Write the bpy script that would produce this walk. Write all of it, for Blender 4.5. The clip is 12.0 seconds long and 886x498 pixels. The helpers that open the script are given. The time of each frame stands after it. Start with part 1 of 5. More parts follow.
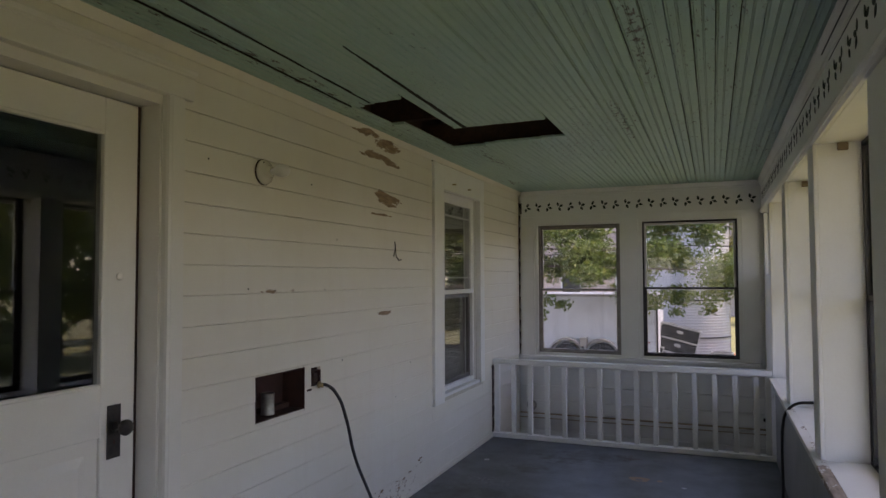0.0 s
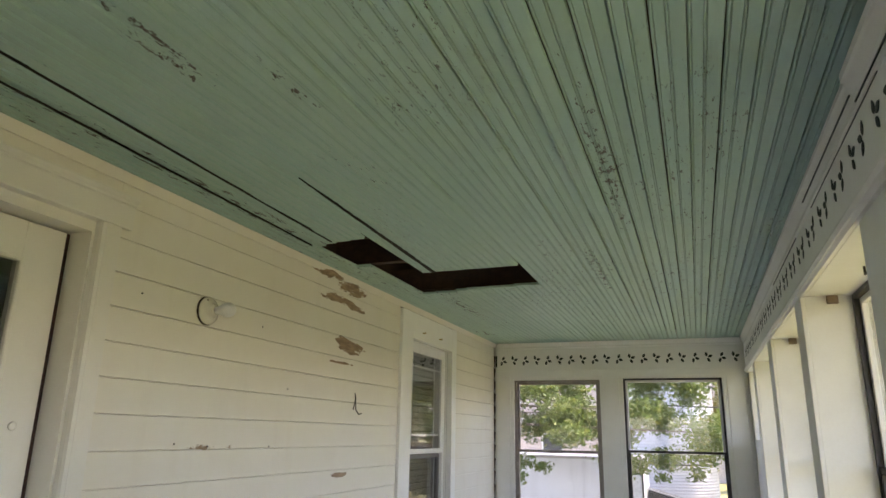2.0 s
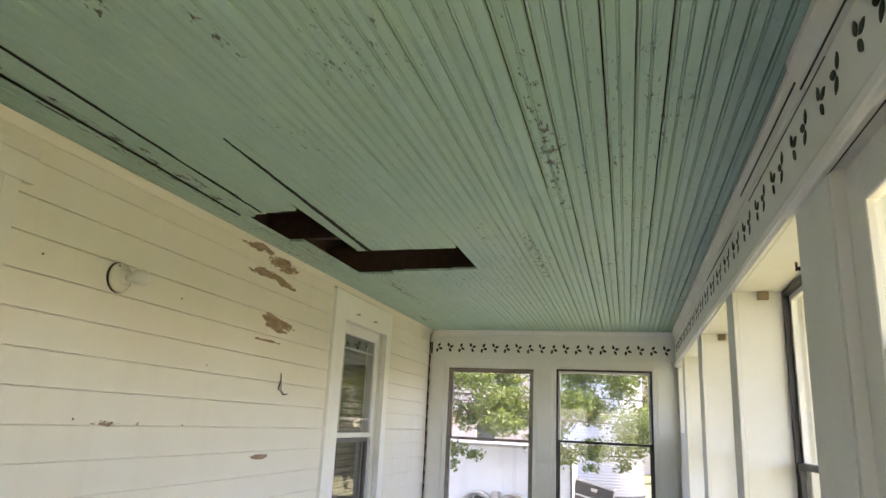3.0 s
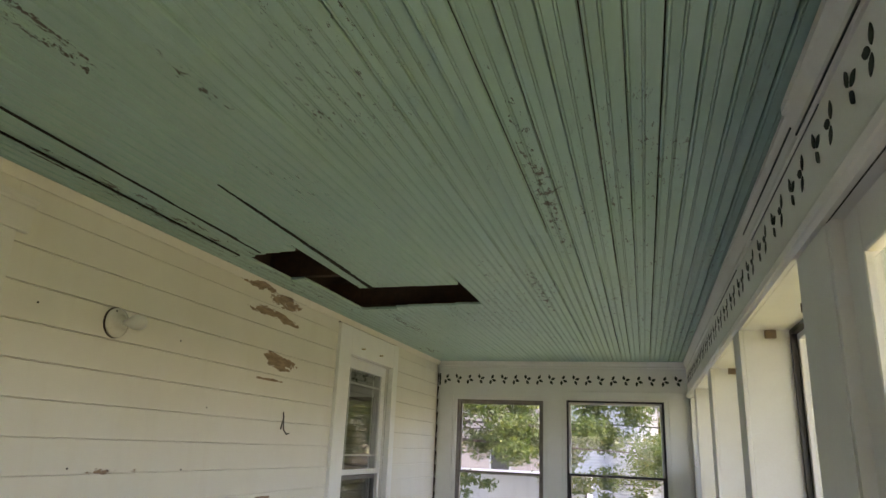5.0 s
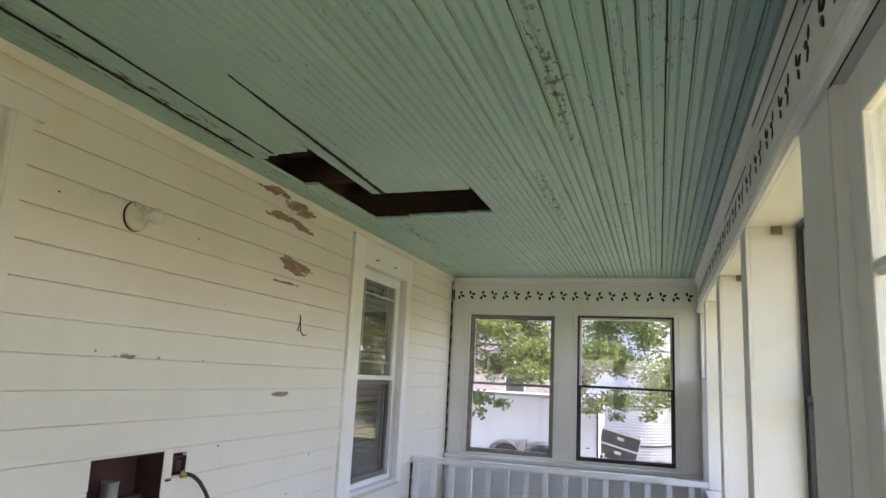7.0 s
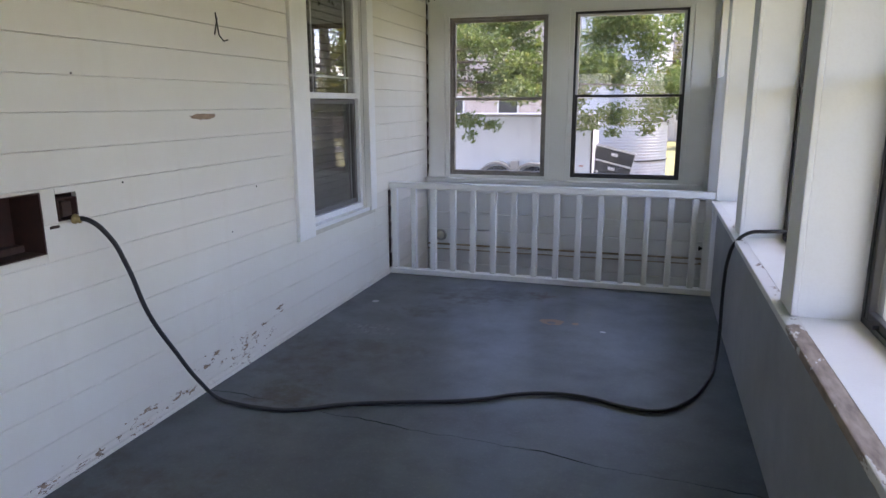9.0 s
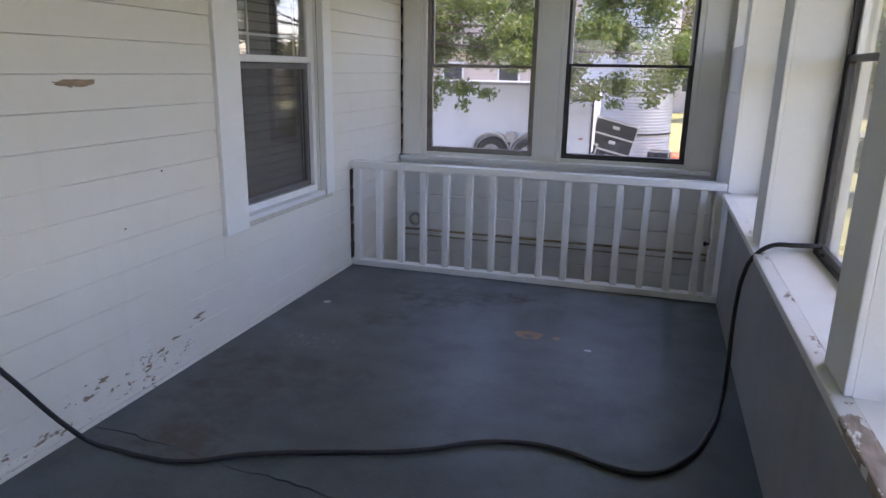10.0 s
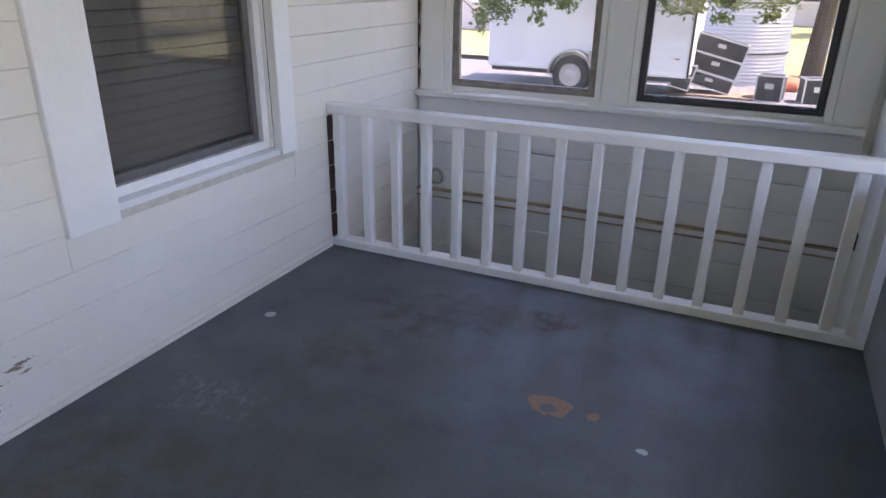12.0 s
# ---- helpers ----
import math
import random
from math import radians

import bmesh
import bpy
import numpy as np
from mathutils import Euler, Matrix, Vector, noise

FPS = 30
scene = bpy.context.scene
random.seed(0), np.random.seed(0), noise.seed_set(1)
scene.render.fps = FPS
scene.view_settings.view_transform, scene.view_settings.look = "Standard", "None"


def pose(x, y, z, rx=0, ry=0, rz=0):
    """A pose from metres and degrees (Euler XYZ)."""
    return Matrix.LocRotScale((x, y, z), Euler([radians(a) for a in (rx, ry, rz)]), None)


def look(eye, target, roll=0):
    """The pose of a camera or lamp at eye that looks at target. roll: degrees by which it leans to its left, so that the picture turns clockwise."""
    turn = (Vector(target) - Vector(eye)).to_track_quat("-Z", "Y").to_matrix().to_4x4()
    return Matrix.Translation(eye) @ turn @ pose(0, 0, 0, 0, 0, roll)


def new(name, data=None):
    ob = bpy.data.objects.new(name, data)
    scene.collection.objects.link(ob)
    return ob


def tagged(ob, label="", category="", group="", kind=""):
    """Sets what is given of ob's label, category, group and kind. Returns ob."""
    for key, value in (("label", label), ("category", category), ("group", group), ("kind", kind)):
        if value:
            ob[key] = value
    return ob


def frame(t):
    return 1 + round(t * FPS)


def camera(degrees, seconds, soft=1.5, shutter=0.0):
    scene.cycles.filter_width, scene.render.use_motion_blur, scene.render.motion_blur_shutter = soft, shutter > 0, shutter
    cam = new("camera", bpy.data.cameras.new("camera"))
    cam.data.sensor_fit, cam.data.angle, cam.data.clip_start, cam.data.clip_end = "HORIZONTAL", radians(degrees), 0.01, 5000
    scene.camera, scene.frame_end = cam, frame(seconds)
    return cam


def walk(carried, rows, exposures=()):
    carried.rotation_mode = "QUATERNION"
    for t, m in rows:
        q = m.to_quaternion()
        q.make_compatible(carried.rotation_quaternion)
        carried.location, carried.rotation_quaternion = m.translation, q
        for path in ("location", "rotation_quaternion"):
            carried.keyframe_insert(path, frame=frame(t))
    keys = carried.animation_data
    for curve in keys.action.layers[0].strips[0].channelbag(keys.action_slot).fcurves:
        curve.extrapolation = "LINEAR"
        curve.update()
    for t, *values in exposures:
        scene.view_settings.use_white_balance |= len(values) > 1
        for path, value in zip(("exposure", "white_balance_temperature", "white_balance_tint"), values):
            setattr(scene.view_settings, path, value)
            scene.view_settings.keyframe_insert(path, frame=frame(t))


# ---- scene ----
cam = camera(67.1, 12.0)
PATH = [
    (0, (1.863, 0.537, 1.421), (1.112, 2.389, 1.506), -0.2),
    (0.5, (1.88, 0.534, 1.449), (1.098, 2.361, 1.675), -0.1),
    (1, (1.901, 0.55, 1.432), (1.142, 2.369, 1.77), 0.4),
    (1.5, (1.883, 0.654, 1.428), (1.218, 2.5, 1.813), 4.4),
    (2, (1.841, 0.805, 1.429), (1.165, 2.61, 1.963), 1.1),
    (2.5, (1.817, 0.883, 1.445), (1.206, 2.684, 2.064), 1.5),
    (3, (1.847, 0.926, 1.422), (1.325, 2.79, 1.925), 2.8),
    (3.2, (1.859, 0.939, 1.413), (1.29, 2.827, 1.747), 1.2),
    (5, (1.893, 0.95, 1.498), (1.337, 2.785, 2.066), 2.5),
    (5.5, (1.882, 0.921, 1.493), (1.301, 2.711, 2.169), 2.2),
    (6, (1.892, 0.932, 1.441), (1.306, 2.778, 1.939), 4.7),
    (6.3, (1.932, 0.934, 1.391), (1.43, 2.841, 1.725), 6.5),
    (6.5, (1.932, 0.929, 1.37), (1.318, 2.804, 1.694), 5.8),
    (6.7, (1.934, 0.932, 1.359), (1.32, 2.799, 1.731), 2.8),
    (8.5, (1.883, 1.407, 1.317), (1.31, 3.323, 1.35), 2.5),
    (9, (1.841, 1.691, 1.258), (1.266, 3.559, 0.832), -0.2),
    (9.5, (1.89, 2.008, 1.285), (1.292, 3.834, 0.729), 2.5),
    (10, (1.846, 2.367, 1.274), (1.278, 4.213, 0.752), 1.0),
    (10.5, (1.788, 2.671, 1.267), (1.108, 4.414, 0.562), 1.4),
    (11, (1.863, 3.05, 1.293), (1.04, 4.776, 0.706), 0.0),
    (11.5, (1.816, 3.399, 1.267), (1.042, 5.095, 0.544), 1.4),
    (12, (1.762, 3.728, 1.243), (0.996, 5.411, 0.482), 0.9),
]
EXPOSURE = [(0.0, 1.6, 7100, 37), (0.8, 2.0, 7150, 36), (1.2, 2.3, 7100, 35), (1.6, 2.55, 7100, 33), (2.5, 3.05, 7150, 32), (3.2, 3.2, 7150, 32), (5.0, 2.55, 7150, 32),
            (5.5, 3.05, 7100, 32), (6.0, 3.1, 7000, 32), (6.5, 3.0, 6950, 32), (8.5, 2.70, 6600, 33), (9.5, 2.5, 6600, 36), (10.0, 2.42, 6600, 36), (12.0, 2.78, 6800, 38)]
walk(cam, [(t, look(eye, target, roll)) for t, eye, target, roll in PATH], EXPOSURE)

# ---- light ----
world = bpy.data.worlds.new("sky")
scene.world = world
world.use_nodes = True
wn = world.node_tree
sky = wn.nodes.new("ShaderNodeTexSky")
sky.sky_type, sky.sun_disc = "NISHITA", False
sky.sun_elevation, sky.sun_rotation = radians(62), radians(72)
wn.links.new(sky.outputs[0], wn.nodes["Background"].inputs[0])
wn.nodes["Background"].inputs[1].default_value = 0.15
sun = new("sun", bpy.data.lights.new("sun", "SUN"))
sun.data.energy, sun.data.angle, sun.data.color = 2.6, radians(0.5), (1.0, 0.93, 0.82)
SUN_FROM = Vector((math.sin(radians(72)) * math.cos(radians(62)), math.cos(radians(72)) * math.cos(radians(62)), math.sin(radians(62))))
sun.matrix_world = look(SUN_FROM * 40, (0, 0, 0))


# ---- mesh helpers ----
def box(bm, x0, x1, y0, y1, z0, z1):
    """An axis-aligned block added to bm; returns its vertices."""
    vs = [bm.verts.new((x, y, z)) for x in (x0, x1) for y in (y0, y1) for z in (z0, z1)]
    for f in ((0, 1, 3, 2), (4, 6, 7, 5), (0, 4, 5, 1), (2, 3, 7, 6), (0, 2, 6, 4), (1, 5, 7, 3)):
        bm.faces.new([vs[i] for i in f])
    return vs


def soft(bm, width=0.004, segments=2):
    bmesh.ops.bevel(bm, geom=list(bm.edges), offset=width, segments=segments, profile=0.6, affect="EDGES", clamp_overlap=True)


def prism(bm, outline, axis, a, b):
    """An outline of two coordinates drawn out along axis (0, 1, 2) from a to b."""
    def at(p, s):
        q = list(p)
        q.insert(axis, s)
        return q
    lo = [bm.verts.new(at(p, a)) for p in outline]
    hi = [bm.verts.new(at(p, b)) for p in outline]
    n = len(outline)
    bm.faces.new(lo)
    bm.faces.new(hi[::-1])
    for i in range(n):
        bm.faces.new((lo[i], hi[i], hi[(i + 1) % n], lo[(i + 1) % n]))
    bmesh.ops.recalc_face_normals(bm, faces=bm.faces)


def turned(bm, profile, origin, axis, steps=24):
    """A lathe: profile rows of (radius, along) about axis through origin."""
    axis = Vector(axis).normalized()
    side = axis.orthogonal().normalized()
    other = axis.cross(side)
    rings = []
    for r, h in profile:
        rings.append([bm.verts.new(Vector(origin) + axis * h + (side * math.cos(a) + other * math.sin(a)) * max(r, 1e-4))
                      for a in (2 * math.pi * i / steps for i in range(steps))])
    for p, q in zip(rings, rings[1:]):
        for i in range(steps):
            bm.faces.new((p[i], p[(i + 1) % steps], q[(i + 1) % steps], q[i]))
    bm.faces.new(rings[0][::-1])
    bm.faces.new(rings[-1])
    bmesh.ops.recalc_face_normals(bm, faces=bm.faces)


def mesh_of(name, bm, material, smooth=False):
    me = bpy.data.meshes.new(name)
    bm.to_mesh(me)
    bm.free()
    me.materials.append(material)
    if smooth:
        for p in me.polygons:
            p.use_smooth = True
    return me


def part(name, bm, material, parent=None, label="", smooth=False):
    ob = new(name, mesh_of(name, bm, material, smooth))
    if parent is not None:
        ob.parent = parent
        ob.matrix_parent_inverse = parent.matrix_world.inverted()
    if label:
        tagged(ob, label)
    return ob


def block(name, dims, material, parent=None, label="", bevel=0.0):
    bm = bmesh.new()
    box(bm, *dims)
    if bevel:
        soft(bm, bevel)
    return part(name, bm, material, parent, label)


def thing(name, place, label, category, group="", kind=""):
    ob = new(name)
    ob.empty_display_size = 0.1
    ob.location = place
    bpy.context.view_layer.update()
    return tagged(ob, label, category, group, kind)


# ---- materials ----
class Nodes:
    """A short hand for one material's node tree."""

    def __init__(self, name):
        self.m = bpy.data.materials.new(name)
        self.m.use_nodes = True
        self.t = self.m.node_tree
        self.b = self.t.nodes["Principled BSDF"]
        self.geo = self.t.nodes.new("ShaderNodeNewGeometry")

    def put(self, socket, value):
        if isinstance(value, bpy.types.NodeSocket):
            self.t.links.new(value, socket)
        else:
            socket.default_value = value

    def where(self, scale=(1, 1, 1)):
        n = self.t.nodes.new("ShaderNodeMapping")
        self.t.links.new(self.geo.outputs["Position"], n.inputs[0])
        n.inputs["Scale"].default_value = scale
        return n.outputs[0]

    def noise(self, scale, detail=4.0, rough=0.6, vector=None):
        n = self.t.nodes.new("ShaderNodeTexNoise")
        self.put(n.inputs["Vector"], vector if vector is not None else self.geo.outputs["Position"])
        n.inputs["Scale"].default_value, n.inputs["Detail"].default_value, n.inputs["Roughness"].default_value = scale, detail, rough
        return n.outputs[0]

    def math(self, op, a, b=0.0, c=0.0):
        n = self.t.nodes.new("ShaderNodeMath")
        n.operation = op
        for s, v in zip(n.inputs, (a, b, c)):
            self.put(s, v)
        return n.outputs[0]

    def ramp(self, value, lo, hi, a=0.0, b=1.0):
        n = self.t.nodes.new("ShaderNodeMapRange")
        self.put(n.inputs[0], value)
        for i, v in enumerate((lo, hi, a, b)):
            n.inputs[i + 1].default_value = v
        n.clamp = True
        return n.outputs[0]

    def mix(self, f, a, b):
        n = self.t.nodes.new("ShaderNodeMix")
        n.data_type = "RGBA"
        self.put(n.inputs[0], f)
        for s, v in ((n.inputs[6], a), (n.inputs[7], b)):
            self.put(s, (*v, 1) if isinstance(v, tuple) else v)
        return n.outputs[2]

    def axis(self, i):
        n = self.t.nodes.new("ShaderNodeSeparateXYZ")
        self.t.links.new(self.geo.outputs["Position"], n.inputs[0])
        return n.outputs[i]

    def spot(self, i, j, ci, cj, ri, rj):
        """1 at the middle of an ellipse in two world axes, 0 at its rim, below 0 outside."""
        u = self.math("MULTIPLY", self.math("SUBTRACT", self.axis(i), ci), 1 / ri)
        v = self.math("MULTIPLY", self.math("SUBTRACT", self.axis(j), cj), 1 / rj)
        return self.math("SUBTRACT", 1.0, self.math("ADD", self.math("MULTIPLY", u, u), self.math("MULTIPLY", v, v)))

    def bump(self, height, strength=0.3, distance=0.002):
        n = self.t.nodes.new("ShaderNodeBump")
        n.inputs["Strength"].default_value, n.inputs["Distance"].default_value = strength, distance
        self.put(n.inputs["Height"], height)
        self.t.links.new(n.outputs[0], self.b.inputs["Normal"])

    def random(self):
        n = self.t.nodes.new("ShaderNodeObjectInfo")
        return n.outputs["Random"]

    def done(self, colour, rough=0.5, metal=0.0):
        self.put(self.b.inputs["Base Color"], (*colour, 1) if isinstance(colour, tuple) else colour)
        self.put(self.b.inputs["Roughness"], rough)
        self.b.inputs["Metallic"].default_value = metal
        return self.m


def painted(name, base, dirt, rough=0.45, amount=0.35, wood=(0.25, 0.16, 0.10), chips=0.72, grain=(3, 3, 3)):
    """Old paint: mottled colour, dust, small chips down to the wood, brush grain."""
    k = Nodes(name)
    big = k.noise(1.7, 5, 0.65)
    fine = k.noise(38, 3, 0.6, k.where(grain))
    col = k.mix(k.math("MULTIPLY", k.ramp(big, 0.4, 0.75), amount), base, dirt)
    col = k.mix(k.math("MULTIPLY", k.ramp(fine, 0.45, 0.8), 0.12), col, dirt)
    chip = k.ramp(k.noise(23, 6, 0.7), chips, chips + 0.02)
    col = k.mix(chip, col, wood)
    k.bump(k.math("SUBTRACT", k.math("ADD", fine, k.math("MULTIPLY", big, 0.6)), chip), 0.35, 0.0015)
    return k.done(col, k.ramp(big, 0.3, 0.8, rough - 0.06, rough + 0.15))


def peeled(name, base, dirt, wood, patches, rows=(), rough=0.5, i=1, j=2, chips=0.74):
    """Paint with bare patches of known place: rows of (middle i, middle j, half width i, half width j)."""
    k = Nodes(name)
    big, mid, fine = k.noise(1.3, 5, 0.65), k.noise(14, 6, 0.7, k.where((1, 0.45, 1.6))), k.noise(55, 3, 0.6, k.where((1, 0.25, 1)))
    col = k.mix(k.math("MULTIPLY", k.ramp(big, 0.42, 0.75), 0.35), base, dirt)
    streak = k.noise(6, 4, 0.6, k.where((1, 1.6, 0.18)))
    col = k.mix(k.math("MULTIPLY", k.ramp(streak, 0.55, 0.8), 0.22), col, dirt)
    bare = k.ramp(k.noise(31, 6, 0.72), chips, chips + 0.015)
    for ci, cj, ri, rj in patches:
        e = k.math("ADD", k.spot(i, j, ci, cj, ri, rj), k.math("MULTIPLY", k.math("SUBTRACT", mid, 0.5), 4.2))
        bare = k.math("MAXIMUM", bare, k.ramp(e, 0.35, 0.42))
    for ci, cj, ri, rj in rows:
        e = k.math("ADD", k.spot(i, j, ci, cj, ri, rj), k.math("MULTIPLY", k.math("SUBTRACT", k.noise(24, 6, 0.75, k.where((1, 0.5, 1.3))), 0.62), 9.0))
        bare = k.math("MAXIMUM", bare, k.ramp(e, 0.3, 0.4))
    col = k.mix(bare, col, k.mix(k.ramp(fine, 0.35, 0.7), wood, tuple(c * 0.55 for c in wood)))
    k.bump(k.math("SUBTRACT", k.math("MULTIPLY", fine, 0.35), k.math("MULTIPLY", bare, 1.0)), 0.45, 0.002)
    return k.done(col, k.math("ADD", rough, k.math("MULTIPLY", bare, 0.3)))


CREAM = (0.74, 0.71, 0.63)
WHITE = (0.80, 0.80, 0.77)
SIDING = peeled("siding_paint", CREAM, (0.60, 0.54, 0.42), (0.36, 0.25, 0.16),
                [(3.9547, 2.2662, 0.22, 0.024), (4.2146, 2.2367, 0.198, 0.042), (4.0492, 2.15, 0.22, 0.028), (4.2855, 2.1302, 0.132, 0.022), (4.2382, 1.9, 0.22, 0.044), (4.1437, 1.9227, 0.11, 0.035),
                 (4.1437, 1.8016, 0.165, 0.01), (4.1791, 1.207, 0.11, 0.016)],
                [(4.40, 0.10, 0.36, 0.11), (4.70, 0.19, 0.14, 0.05), (3.76, 0.065, 0.16, 0.04), (4.354, 0.0481, 0.176, 0.06), (4.1201, 0.1284, 0.198, 0.05), (3.5058, 0.0321, 0.77, 0.03), (3.1055, 1.3597, 0.176, 0.015), (3.683, 0.0535, 0.55, 0.03)])
TRIM = painted("trim_paint", WHITE, (0.58, 0.55, 0.47), chips=0.745)
DOORPAINT = painted("door_paint", (0.74, 0.72, 0.66), (0.58, 0.54, 0.46), chips=0.76)
PALE = painted("rail_paint", (0.82, 0.82, 0.80), (0.60, 0.58, 0.53), rough=0.38, chips=0.735)
DARKWALL = painted("lower_wall_paint", (0.78, 0.78, 0.77), (0.60, 0.59, 0.56), chips=0.75)
# Panel paint is darkened to carry the shade below the window ledge.
PANEL = painted("shaded_panel_paint", (0.30, 0.31, 0.32), (0.20, 0.20, 0.20), chips=0.72, amount=0.6)
# Near-black colour for the shade inside open cracks and gaps.
CRACK = painted("crack_shade", (0.016, 0.013, 0.011), (0.008, 0.007, 0.006), rough=0.95, chips=0.95)
LEDGE = peeled("ledge_paint", (0.74, 0.73, 0.71), (0.52, 0.47, 0.39), (0.40, 0.32, 0.26),
               [(3.25, 2.285, 0.64, 0.075), (2.95, 2.32, 0.25, 0.05), (3.5345, 2.28, 0.147, 0.018)],
               [(3.0036, 2.3, 0.525, 0.12), (3.4284, 2.29, 0.42, 0.07), (3.99, 2.29, 0.294, 0.07), (4.52, 2.28, 0.3675, 0.03), (3.2691, 2.37, 0.63, 0.07), (5.1536, 2.275, 0.42, 0.02)], i=1, j=0, chips=0.70)


def ceiling_paint():
    k = Nodes("ceiling_paint")
    big, fine = k.noise(1.1, 5, 0.6), k.noise(60, 3, 0.6, k.where((1, 0.12, 1)))
    col = k.mix(k.ramp(big, 0.35, 0.7), (0.32, 0.50, 0.455), (0.37, 0.54, 0.475))
    isl = k.geo.outputs["Random Per Island"]
    col = k.mix(k.math("MULTIPLY", isl, 0.22), col, (0.28, 0.43, 0.36))
    dust = k.math("MULTIPLY", k.ramp(fine, 0.5, 0.8), 0.2)
    col = k.mix(dust, col, (0.22, 0.33, 0.28))
    flaky = k.ramp(k.noise(2.3, 4, 0.6, k.where((1, 0.35, 1))), 0.47, 0.60)
    chip = k.math("MULTIPLY", k.ramp(k.noise(48, 5, 0.75, k.where((1.4, 0.4, 1))), 0.60, 0.62), flaky)
    rare = k.ramp(k.noise(17, 6, 0.75, k.where((1.4, 0.3, 1))), 0.70, 0.715)
    line = k.math("ADD", k.spot(0, 1, 0.19, 2.9975, 0.10, 1.6), k.math("MULTIPLY", k.math("SUBTRACT", k.noise(34, 6, 0.75, k.where((1.2, 0.22, 1))), 0.63), 9))
    spots = k.math("ADD", k.spot(0, 1, 0.12, 6.45, 0.10, 0.5), k.math("MULTIPLY", k.math("SUBTRACT", k.noise(22, 6, 0.75, k.where((1.3, 0.2, 1))), 0.64), 9))
    for cx, cy, rx, ry in ((1.617, 3.0, 0.045, 0.85), (0.72, 1.86, 0.05, 0.2), (0.92, 2.13, 0.03, 0.16), (1.40, 4.4, 0.04, 0.7), (0.35, 5.3, 0.06, 0.6)):
        e = k.math("ADD", k.spot(0, 1, cx, cy, rx, ry), k.math("MULTIPLY", k.math("SUBTRACT", k.noise(40, 6, 0.75, k.where((1.2, 0.45, 1))), 0.60), 9))
        chip = k.math("MAXIMUM", chip, k.ramp(e, 0.3, 0.4))
    chip = k.math("MAXIMUM", k.math("MAXIMUM", chip, rare), k.math("MAXIMUM", k.ramp(line, 0.3, 0.4), k.ramp(spots, 0.3, 0.4)))
    col = k.mix(chip, col, (0.07, 0.06, 0.05))
    k.bump(k.math("SUBTRACT", k.math("MULTIPLY", fine, 0.4), chip), 0.4, 0.0015)
    return k.done(col, 0.45)


